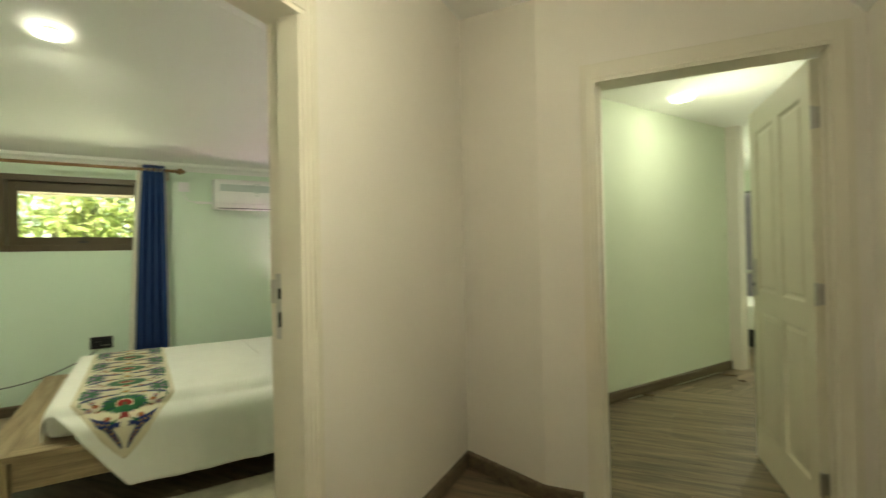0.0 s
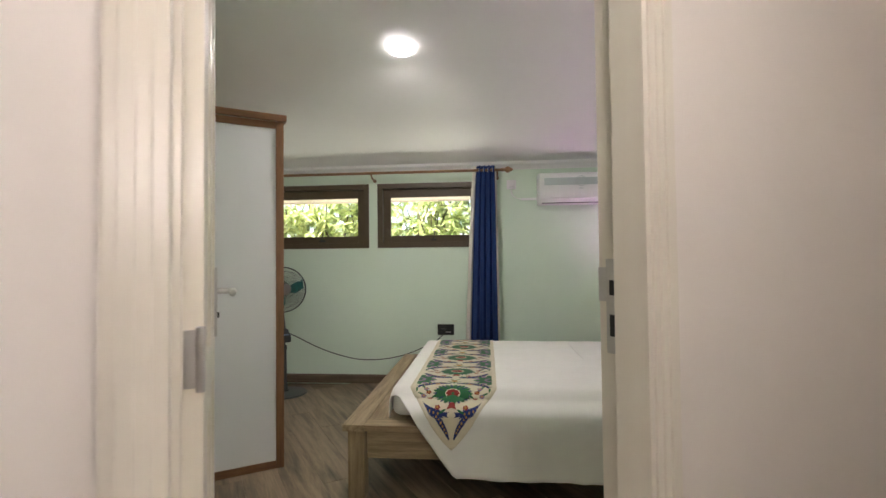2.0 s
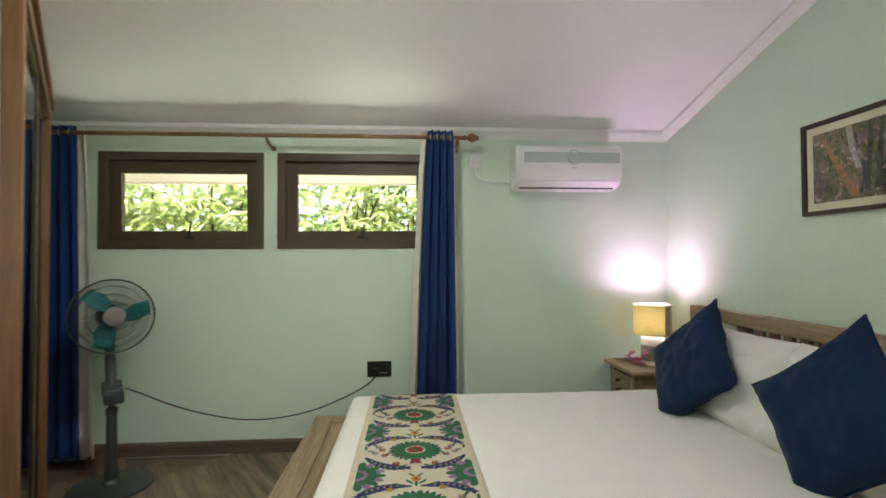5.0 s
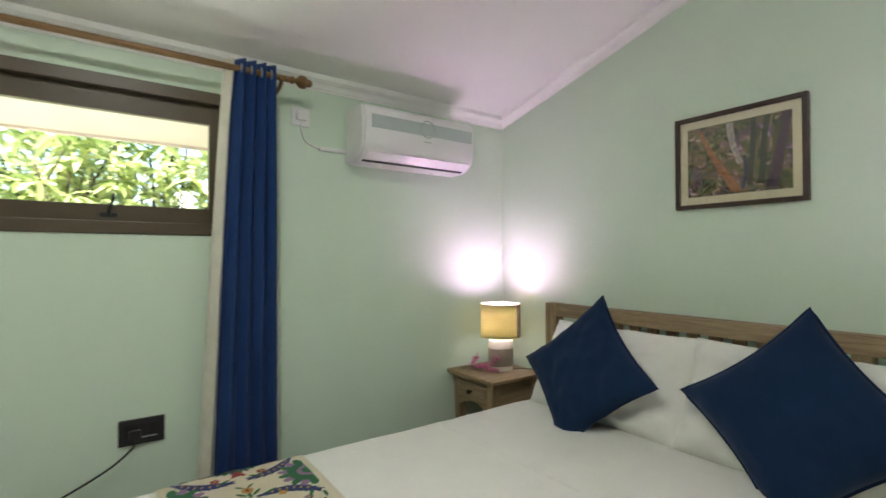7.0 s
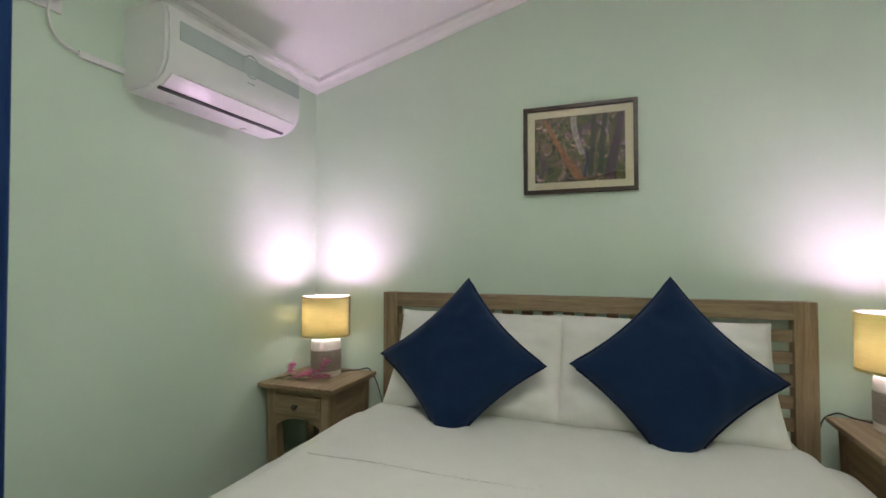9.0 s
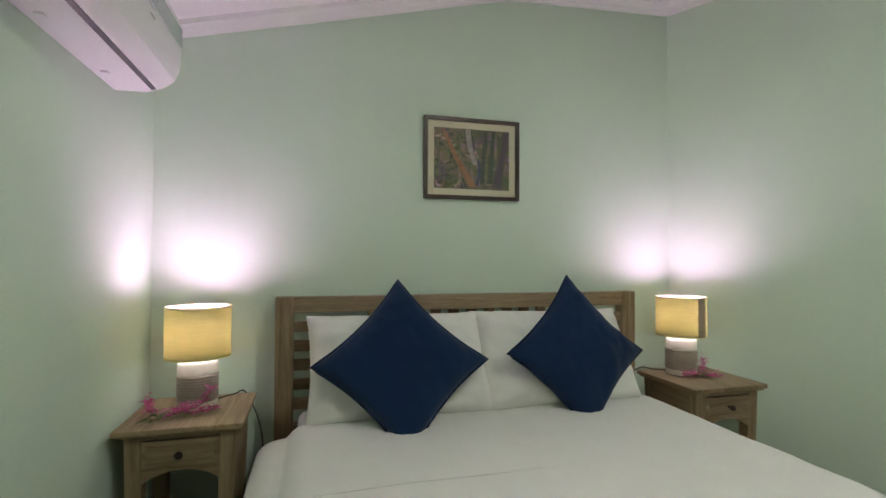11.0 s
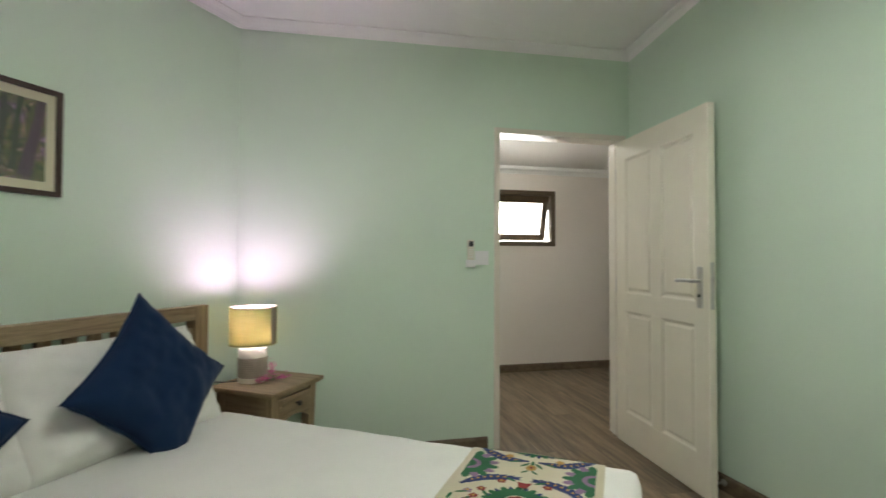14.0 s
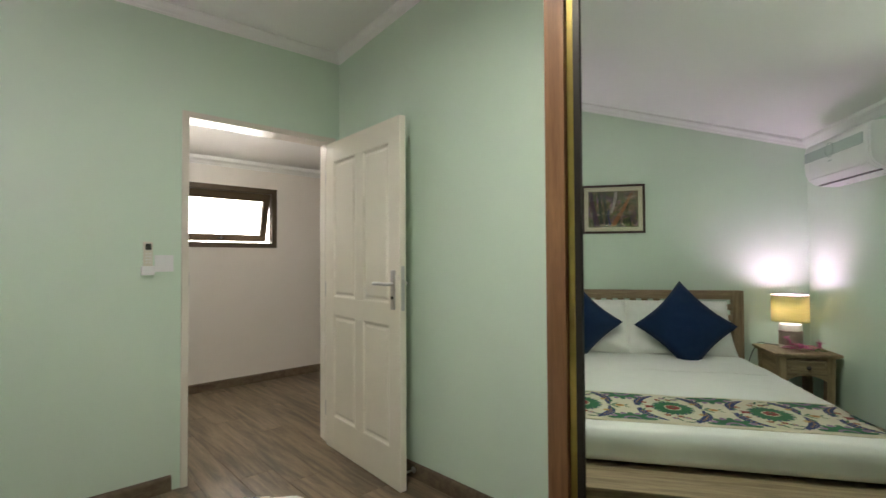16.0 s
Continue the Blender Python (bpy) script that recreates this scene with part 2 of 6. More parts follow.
def plainwall(name, p0, p1, t, label, openings=(), h=3.3, m_in=M_CREAM, m_out=M_CREAM, e0=0.0, e1=0.0):
    return wall(name, p0, p1, t, -0.1, h, list(openings), m_in, m_out, label, e0, e1)


HB = Vector((-0.02, -3.413, 0))
HC = LP(-0.13, 0.195)
H_D = Vector((SIN, -COS, 0))
HEND = HB + H_D * 1.36
plainwall("wall_hall_corner", HB, HC, 0.10, "cream painted short hall wall", e0=0.0)
plainwall("wall_hall_passage", HEND, HB, 0.12, "cream painted hall wall with an open doorway", [(0.14, 1.11, -0.1, 2.095)])
HO0, HO1 = LP(-1.95, 4.1), LP(-1.95, 0.36)
plainwall("wall_hall_outer", HO0, HO1, 0.16, "cream painted outer hall wall with a small window", [(4.1 - 2.945, 4.1 - 1.975, 1.372, 1.987)], e0=0.2, e1=0.3)
plainwall("wall_corridor", LQ(3.78, 4.1), HO0, 0.12, "cream painted corridor wall", e0=0.12, e1=0.16)
plainwall("wall_corridor_end", LQ(3.78, 2.60), LQ(3.78, 4.1), 0.12, "cream painted wall round the bathroom doorway", [(0.38, 1.22, -0.1, 2.10)])
# passage and far room beyond the second doorway
plainwall("wall_passage_long", (3.55, -2.60), (0.10, -2.60), 0.12, "pale green painted passage wall", m_in=M_PASSAGE)
plainwall("wall_passage_side", (0.99, -4.45), (0.99, -5.3), 0.10, "pale green painted passage side wall", m_in=M_PASSAGE)
plainwall("wall_passage_south", (0.95, -5.3), (6.6, -5.3), 0.12, "pale green painted passage wall", m_in=M_PASSAGE)
plainwall("wall_far_room_end", (6.6, -5.3), (6.6, -1.2), 0.12, "pale painted far bedroom wall with a bright window", [(1.9, 3.0, 0.9, 2.05)], m_in=M_PASSAGE, e0=0.12, e1=0.12)
plainwall("wall_far_room_north", (6.6, -1.2), (3.55, -1.2), 0.12, "pale painted far bedroom wall", m_in=M_PASSAGE)
plainwall("wall_far_room_return", (3.55, -1.2), (3.55, -2.60), 0.12, "pale painted return wall", m_in=M_PASSAGE, e1=0.12)

# ceilings
def sheet(name, pts, faces, mat, label, t=0.05):
    bm = bmesh.new()
    lo = [bm.verts.new(p) for p in pts]
    hi = [bm.verts.new(Vector(p) + Vector((0, 0, t))) for p in pts]
    for f in faces:
        bm.faces.new([lo[i] for i in f])
        bm.faces.new([hi[i] for i in reversed(f)])
    edges = {}
    for f in faces:
        for a, b in zip(f, f[1:] + f[:1]):
            edges[(a, b)] = 1
    for a, b in list(edges):
        if (b, a) not in edges:
            bm.faces.new((lo[b], lo[a], hi[a], hi[b]))
    return tagged(done(name, bm, mat), label, "ceiling", kind="structure")


def zc(y):
    return 2.152 - 0.255 * y


R_ = EC + (FAR - EC).normalized() * 1.44
PK = -1.65
sheet("ceiling_room", [(0.04, 0.04, zc(0.04)), (-5.2, 0.04, zc(0.04)), (R_.x - 0.06, R_.y - 0.03, zc(R_.y)), (0.04, PK, zc(PK)),
                       (0.04, -2.70, 2.627), (EC.x - 0.02, EC.y - 0.05, 2.675)],
      [(0, 1, 2, 3), (3, 2, 5), (3, 5, 4)], M_CEIL, "white painted sloping ceiling")
a, b, c, d = LP(-2.1, 0.3), LP(-2.1, 4.3), LP(-0.08, 4.3), LP(-0.08, -0.3)
sheet("ceiling_hall", [(a.x, a.y, 2.20), (b.x, b.y, 2.20), (c.x, c.y, 2.66), (d.x, d.y, 2.66)], [(0, 1, 2, 3)], M_CEIL, "white painted sloping hall ceiling")
a, b, c, d = LP(-0.08, 2.56), LP(-0.08, 4.3), LQ(3.9, 4.3), LQ(3.9, 2.5)
sheet("ceiling_corridor", [(a.x, a.y, 2.66), (b.x, b.y, 2.66), (c.x, c.y, 2.66), (d.x, d.y, 2.66)], [(0, 1, 2, 3)], M_CEIL, "white painted corridor ceiling")
sheet("ceiling_passage", [(0.06, -2.5, 2.5), (0.06, -5.4, 2.5), (6.8, -5.4, 2.5), (6.8, -1.0, 2.5), (3.45, -1.0, 2.5), (3.45, -2.5, 2.5)], [(0, 1, 2, 3, 4, 5)], M_CEIL, "white painted passage ceiling")
# unseen slab added over all, so that only the openings let light in
bm = bmesh.new()
box(bm, -9.5, 8.0, -10.0, 0.17, 3.42, 3.5)
tagged(done("roof", bm, M_CREAM), "unseen slab over the house that blocks light", "roof", kind="structure")


# ---- cornices and skirting ----
CORNICE = tuple((0.82 * o, 0.82 * u) for o, u in ((0.0, -0.068), (0.008, -0.068), (0.010, -0.060), (0.018, -0.052), (0.024, -0.040), (0.034, -0.028), (0.048, -0.020), (0.056, -0.012), (0.062, -0.010), (0.062, 0.03), (0.0, 0.03)))
SKIRT = ((0.0, 0.0), (0.016, 0.0), (0.016, 0.068), (0.012, 0.078), (0.004, 0.084), (0.0, 0.084))


def strip(name, pts, prof, mat, label, category, side=1):
    """A moulding swept along pts; the profile is (out of the wall, up). The room lies to the left."""
    bm = bmesh.new()
    pts = [Vector(p) for p in pts]
    rings = []
    for i, p in enumerate(pts):
        ds = []
        if i:
            ds.append((pts[i] - pts[i - 1]))
        if i < len(pts) - 1:
            ds.append((pts[i + 1] - pts[i]))
        ns = [Vector((-d.y, d.x, 0)).normalized() * side for d in ds]
        n = sum(ns, Vector())
        n = n / max(0.2, n.length ** 2 / len(ns)) if len(ns) == 2 else ns[0]
        rings.append([bm.verts.new(p + n * o + Vector((0, 0, u))) for o, u in prof])
    k = len(prof)
    for r, q in zip(rings, rings[1:]):
        for j in range(k):
            bm.faces.new((r[j], r[(j + 1) % k], q[(j + 1) % k], q[j]))
    bm.faces.new(rings[0])
    bm.faces.new(list(reversed(rings[-1])))
    return tagged(done(name, bm, mat), label, category, kind="structure")


def up(p, z):
    return (p[0], p[1], z)


strip("cornice_room", [up(EC, 2.669), up(LP(0, 0.02), 2.621), (0, -2.62, 2.621), (0, PK, zc(PK) - 0.004), (0, 0, zc(0) - 0.004), up(FAR, zc(0) - 0.004)], CORNICE, M_CEIL, "white moulded plaster cornice round the bedroom", "cornice")
strip("cornice_wardrobe_wall", [up(FAR, zc(0) - 0.004), up(R_, zc(R_.y) - 0.004), up(EC, 2.668)], CORNICE, M_CEIL, "white moulded plaster cornice over the wardrobe wall", "cornice")
strip("cornice_hall", [up(HO0, 2.222), up(HO1, 2.222)], CORNICE, M_CEIL, "white moulded plaster cornice in the hall", "cornice")
strip("skirting_window", [(0, 0, 0), FAR], SKIRT, M_BASE, "brown laminate skirting board", "skirting")
strip("skirting_wardrobe", [FAR, EC], SKIRT, M_BASE, "brown laminate skirting board", "skirting")
strip("skirting_door_wall", [LP(0, DOOR0 - 0.045), C0, (0, 0, 0)], SKIRT, M_BASE, "brown laminate skirting board", "skirting")
strip("skirting_hall_outer", [HO0, HO1], SKIRT, M_BASE, "brown laminate skirting board", "skirting")
strip("skirting_hall_corner", [HB + H_D * 0.19, HB, HC, LP(-0.13, DOOR0 - 0.075)], SKIRT, M_BASE, "brown laminate skirting board", "skirting")
strip("skirting_hall_corridor", [LP(0.0, 2.615), LQ(3.78, 2.615)], SKIRT, M_BASE, "brown laminate skirting board", "skirting")
strip("skirting_corridor_end", [LQ(3.78, 2.615), LQ(3.78, 2.93)], SKIRT, M_BASE, "brown laminate skirting board", "skirting")
strip("skirting_passage", [(3.55, -2.60, 0), (0.12, -2.60, 0)], SKIRT, M_BASE, "brown laminate skirting board", "skirting")


# ---- doors: frames and leaves ----
def door_frame(name, m, width, height, t, label, casing_out=True, casing_in=False):
    """Lining of an opening: local x across, y through the wall (0 to t), z up."""
    e = base_of(name, m, label, "door frame")
    e["kind"] = "structure"
    g = 0.035
    for nm, dims in (("jamb", (0, g, -0.012, t + 0.012, 0, height)), ("jamb", (width - g, width, -0.012, t + 0.012, 0, height)), ("head", (0, width, -0.012, t + 0.012, height - g, height))):
        if nm == "head":
            dims = (g, width - g, -0.012, t + 0.012, height - g, height)
        boxpart(nm, dims, M_TRIM, e, bevel=0.003)
    for nm, dims in (("stop", (g, g + 0.014, 0.045, t + 0.006, 0, height - g)), ("stop", (width - g - 0.012, width - g, 0.045, 0.085, 0, height - g))):
        boxpart(nm, dims, M_TRIM, e, bevel=0.002)
    for on, y0, y1 in ((casing_out, t + 0.001, t + 0.016), (casing_in, -0.016, -0.001)):
        if on:
            cw = 0.055
            for nm, dims in (("architrave", (-cw + g * 0.5, g * 0.5, y0, y1, 0, height + cw)), ("architrave", (width - g * 0.5, width + cw - g * 0.5, y0, y1, 0, height + cw)),
                             ("architrave", (g * 0.5, width - g * 0.5, y0, y1, height - g * 0.5, height + cw))):
                ob = boxpart(nm, dims, M_TRIM, e, bevel=0.005)
                x0, x1, _, _, z0, z1 = dims
                yy = y1 if y1 > t else y0 - 0.005
                if x1 - x0 < 0.1:
                    boxpart("bead", (x0 + 0.018, x1 - 0.018, yy - 0.002, yy + 0.006, z0, z1 - 0.02), M_TRIM, ob, bevel=0.002)
    return e


def lever(parent, x, y, z, sgn, flip):
    """Steel lever handle on its long plate; sgn is the side of the leaf, flip the way the lever points."""
    bm = bmesh.new()
    box(bm, x - 0.018, x + 0.018, y, y + sgn * 0.008, z - 0.14, z + 0.075)
    plate = part("handle_plate", bm, M_STEEL, parent, "brushed steel back plate", bevel=0.003)
    bm = bmesh.new()
    tube(bm, smooth_path([(x, y + sgn * 0.006, z), (x, y + sgn * 0.04, z), (x + flip * 0.015, y + sgn * 0.052, z), (x + flip * 0.06, y + sgn * 0.054, z + 0.002), (x + flip * 0.125, y + sgn * 0.05, z - 0.001)], 5), 0.0095, 10)
    part("lever", bm, M_STEEL, plate, smooth=True)
    # black disc on the plate stands for the dark inside the keyhole
    bm = bmesh.new()
    lathe(bm, [(0.009, 0), (0.009, 0.006)], 14, Matrix.Translation((x, y + sgn * 0.008, z - 0.075)) @ pose(0, 0, 0, -90 * sgn))
    part("keyhole_shade", bm, M_BLACK, plate)


def panel_door(name, m, width, height, label, hinge_flip=1):
    """Four-panel door leaf: local x from the hinge, y through the leaf (0 to 0.04), z up."""
    e = base_of(name, m, label, "door")
    st, t = 0.105, 0.04
    mid = width / 2
    rails = [(0.008, 0.215), (0.885, 1.0), (height - 0.13, height)]
    xs = [(0, st), (mid - 0.045, mid + 0.045), (width - st, width)]
    for x0, x1 in (xs[0], xs[2]):
        boxpart("stile", (x0, x1, 0, t, 0.008, height), M_DOOR, e, bevel=0.0015)
    for z0, z1 in rails:
        boxpart("rail", (st, width - st, 0.0005, t - 0.0005, z0, z1), M_DOOR, e, bevel=0.0015)
    for (za, zb) in ((rails[0][1], rails[1][0]), (rails[1][1], rails[2][0])):
        boxpart("mullion", (xs[1][0], xs[1][1], 0.0005, t - 0.0005, za, zb), M_DOOR, e, bevel=0.0015)
        for xa, xb in ((st, xs[1][0]), (xs[1][1], width - st)):
            bm = bmesh.new()
            # raised and fielded panel with sunk moulding
            for y, s in ((t, -1), (0.0, 1)):
                prev = None
                for ins, dep in ((0.0, 0.0), (0.006, 0.002), (0.012, 0.009), (0.020, 0.012), (0.024, 0.012), (0.038, 0.005), (0.040, 0.005)):
                    ring = [bm.verts.new((x, y + s * dep, z)) for x, z in ((xa + ins, za + ins), (xb - ins, za + ins), (xb - ins, zb - ins), (xa + ins, zb - ins))]
                    if prev:
                        for k in range(4):
                            bm.faces.new((prev[k], prev[(k + 1) % 4], ring[(k + 1) % 4], ring[k]))
                    prev = ring
                bm.faces.new(prev)
            part("panel", bm, M_DOOR, e)
    lever(e, width - 0.06, t, 1.112, 1, -1)
    lever(e, width - 0.06, 0.0, 1.112, -1, -1)
    boxpart("lock_plate", (width - 0.001, width + 0.0015, 0.009, 0.031, 0.97, 1.21), M_STEEL, e, "steel lock plate", bevel=0.0)
    boxpart("latch", (width, width + 0.012, 0.013, 0.027, 1.11, 1.14), M_STEEL, e, bevel=0.003)
    for z in (0.25, 1.05, 1.80):
        bm = bmesh.new()
        lathe(bm, [(0.007, -0.05), (0.007, 0.05)], 10, Matrix.Translation((-0.006, 0.004 if hinge_flip > 0 else t - 0.004, z)))
        hb = part("hinge", bm, M_STEEL, e, "steel butt hinge", smooth="auto")
        boxpart("hinge_leaf", (-0.002, 0.0, 0.006, 0.028, z - 0.045, z + 0.045), M_STEEL, hb, bevel=0.0)
    return e


# bedroom door: frame in the diagonal wall, leaf swung into the room beside the wardrobe wall
FM = Matrix.Translation(LP(0, DOOR0)) @ Matrix(((-COS, SIN, 0, 0), (-SIN, -COS, 0, 0), (0, 0, 1, 0), (0, 0, 0, 1)))
f1 = door_frame("door_frame", FM, DOOR1 - DOOR0, DOORH, 0.13, "cream painted timber door frame of the bedroom", True, False)
boxpart("strike_plate", (0.035, 0.0365, 0.010, 0.042, 0.98, 1.2), M_STEEL, f1, "steel strike plate", bevel=0.0)
boxpart("strike_lip", (0.0355, 0.0375, -0.012, 0.012, 1.10, 1.18), M_STEEL, f1, bevel=0.0)
# holes are not cut: black slips stand for the shade in them
boxpart("strike_hole_shade", (0.0366, 0.0372, 0.02, 0.034, 1.115, 1.15), M_BLACK, f1, bevel=0.0)
boxpart("strike_hole_shade", (0.0366, 0.0372, 0.02, 0.034, 1.02, 1.07), M_BLACK, f1, bevel=0.0)
LEAF_W = 0.88
hp, fe = LP(0.016, 2.484), LP(0.896, 2.438)
ang = math.degrees(math.atan2(fe.y - hp.y, fe.x - hp.x))
panel_door("door_leaf", pose(hp.x, hp.y, 0, 0, 0, ang) @ Matrix.Translation((0, -0.04, 0)), LEAF_W, 2.028, "glossy cream four-panel timber door, standing open", 1)
# door stop on the skirting behind the leaf
bm = bmesh.new()
q = LP(0.80, 2.567, 0.05)
tube(bm, [q, q + (LP(0.80, 2.47, 0.05) - q) * 0.9], 0.006, 10)
ds = done("door_stop", bm, M_STEEL, smooth="auto")
tagged(ds, "small steel door stop fixed to the skirting board", "door stop")
bm = bmesh.new()
lathe(bm, [(0.016, 0), (0.018, 0.006), (0.010, 0.012)], 14, Matrix.Translation(q) @ pose(0, 0, 0, 0, 90, math.degrees(math.atan2(-LP(0, 1).y + C0.y, -LP(0, 1).x + C0.x))))
part("flange", bm, M_STEEL, ds, smooth="auto")

# passage door
P2 = HB + H_D * (1.36 - 1.11)
FM2 = Matrix.Translation((P2.x, P2.y, 0)) @ Matrix(((SIN, COS, 0, 0), (-COS, SIN, 0, 0), (0, 0, 1, 0), (0, 0, 0, 1)))
f2 = door_frame("door_frame", FM2, 0.97, 2.095, 0.12, "cream painted timber door frame of the passage", False, True)
boxpart("strike_plate", (0.035, 0.0365, 0.010, 0.042, 0.98, 1.2), M_STEEL, f2, "steel strike plate", bevel=0.0)
h2 = FM2 @ Vector((0.934, 0.108, 0))
ang2 = math.degrees(math.atan2(-3.80 - h2.y, 1.40 - h2.x))
panel_door("door_leaf", pose(h2.x, h2.y, 0, 0, 0, ang2) @ Matrix.Translation((0, 0.002, 0)), 0.885, 2.05, "cream four-panel timber passage door, half open", -1)


# ---- windows ----
def window(name, m, w, h, depth, label, open_deg=0.0, group=""):
    """Awning window: local x across, y through the wall from the room, z up from the sill."""
    e = base_of(name, m, label, "window", group)
    e["kind"] = "structure"
    g, y0, y1 = 0.052, -0.008, 0.075
    for nm, d in (("frame_side", (0, g, y0, y1, 0, h)), ("frame_side", (w - g, w, y0, y1, 0, h)), ("frame_sill", (g, w - g, y0, y1, 0, g)), ("frame_head", (g, w - g, y0, y1, h - g, h))):
        boxpart(nm, d, M_WINFRAME, e, bevel=0.004)
    s = new("sash")
    s.parent = e
    s.matrix_parent_inverse = Matrix.Identity(4)
    s.matrix_basis = Matrix.Translation((0, 0.03, h - g)) @ pose(0, 0, 0, open_deg)
    k, hh = 0.070, h - 2 * g
    x0, x1 = g + 0.003, w - g - 0.003
    for nm, d in (("sash_side", (x0, x0 + k, 0, 0.042, -hh, 0)), ("sash_side", (x1 - k, x1, 0, 0.042, -hh, 0)), ("sash_bottom", (x0 + k, x1 - k, 0, 0.042, -hh, -hh + k)), ("sash_top", (x0 + k, x1 - k, 0, 0.042, -0.085, 0))):
        boxpart(nm, d, M_WINFRAME, s, bevel=0.004)
    bm = bmesh.new()
    box(bm, x0 + k - 0.005, x1 - k + 0.005, 0.018, 0.023, -hh + k - 0.005, -0.08)
    p = part("pane", bm, M_GLASS, s)
    p.visible_shadow = False
    bm = bmesh.new()
    cx = w / 2 + 0.03
    tube(bm, smooth_path([(cx, -0.004, -hh + 0.03), (cx, -0.022, -hh + 0.045), (cx + 0.012, -0.026, -hh + 0.08), (cx + 0.016, -0.024, -hh + 0.115)], 4), 0.006, 8)
    part("stay_handle", bm, M_BLACK, s, "dark metal window stay", smooth=True)
    boxpart("stay_base", (cx - 0.03, cx + 0.03, -0.006, 0.0, -hh + 0.018, -hh + 0.036), M_BLACK, s, bevel=0.002)
    return e


for wn, (x0, x1) in (("window_1", W1), ("window_2", W2)):
    window(wn, pose(x0, 0, WZ[0]), x1 - x0, WZ[1] - WZ[0], WT, "brown framed awning window with clear glass, foliage outside", 2.0, "bedroom windows")
HWM = Matrix.Translation(LP(-1.95, 2.945, 1.372)) @ Matrix(((COS, SIN, 0, 0), (SIN, -COS, 0, 0), (0, 0, 1, 0), (0, 0, 0, 1)))
window("window_3", HWM, 0.97, 0.615, 0.16, "dark brown awning hall window pushed open, bright outside", 14.0)


# ---- outdoors ----
# the pink of sun-bounced light is mixed into this pale paint
M_SOFFIT = plain("soffit_paint", (0.82, 0.72, 0.66), 0.6, var=0.04, scale=4)
bm = bmesh.new()
vs = [bm.verts.new(p) for p in ((-6.5, 0.16, 2.06), (1.5, 0.16, 2.06), (1.5, 0.98, 1.94), (-6.5, 0.98, 1.94), (-6.5, 0.16, 2.09), (1.5, 0.16, 2.09), (1.5, 0.98, 1.97), (-6.5, 0.98, 1.97))]
for f in ((0, 1, 2, 3), (7, 6, 5, 4), (0, 4, 5, 1), (1, 5, 6, 2), (2, 6, 7, 3), (3, 7, 4, 0)):
    bm.faces.new([vs[i] for i in f])
ev = tagged(done("eave", bm, M_SOFFIT), "pale painted roof eave over the windows", "eave", kind="structure")
bm = bmesh.new()
box(bm, -6.5, 1.5, 0.985, 1.01, 1.925, 2.10)
part("fascia", bm, M_SOFFIT, ev)
# unseen ground, its colour lightened to throw sunlight up at eave and ceiling
M_GROUND = plain("pale_bounce_earth", (0.52, 0.46, 0.36), 0.95, var=0.4, scale=3, grain=30, rel=0.6, dist=0.02)
bm = bmesh.new()
box(bm, -400, 400, -400, 400, -0.6, -0.16)
tagged(done("ground", bm, M_GROUND), "garden earth round the house, made pale to bounce light up", "ground", kind="structure")


def leaf_mat(name, a, b):
    m, nt, bs = nodes_of(name, 0.42, spec=0.5)
    g = nt.nodes.new("ShaderNodeNewGeometry")
    col = ramp(nt, g.outputs["Random Per Island"], [(0.0, a), (0.7, b), (1.0, tuple(min(1, v * 1.7) for v in b))])
    nt.links.new(col, bs.inputs["Base Color"])
    tr = nt.nodes.new("ShaderNodeBsdfTranslucent")
    nt.links.new(col, tr.inputs[0])
    mx = nt.nodes.new("ShaderNodeMixShader")
    mx.inputs[0].default_value = 0.4
    out = nt.nodes["Material Output"]
    nt.links.new(bs.outputs[0], mx.inputs[1])
    nt.links.new(tr.outputs[0], mx.inputs[2])
    nt.links.new(mx.outputs[0], out.inputs[0])
    return m


M_LEAF = leaf_mat("mango_leaf", (0.25, 0.33, 0.10), (0.62, 0.69, 0.34))
M_BARK = wood("shrub_bark", (0.05, 0.04, 0.025), (0.14, 0.11, 0.07), 0.9, axis=2, stretch=6, scale=6)


def leaf(bm, p, d, ln, w, droop, rng):
    """One pointed leaf folded along its midrib and drooping at the tip."""
    d = d.normalized()
    s = d.cross(Vector((0, 0, 1)))
    s = s.normalized() if s.length > 0.05 else Vector((1, 0, 0))
    s = (s + Vector((0, 0, rng.uniform(-0.5, 0.5)))).normalized()
    n = s.cross(d)
    mid, lf, rt = [], [], []
    for t, k in ((0.0, 0.05), (0.3, 0.9), (0.65, 0.8), (1.0, 0.03)):
        c = p + d * (ln * t) - Vector((0, 0, droop * ln * t * t))
        mid.append(bm.verts.new(c))
        lf.append(bm.verts.new(c + s * w * k + n * w * 0.35 * k))
        rt.append(bm.verts.new(c - s * w * k + n * w * 0.35 * k))
    for i in range(3):
        bm.faces.new((mid[i], mid[i + 1], lf[i + 1], lf[i]))
        bm.faces.new((mid[i], rt[i], rt[i + 1], mid[i + 1]))


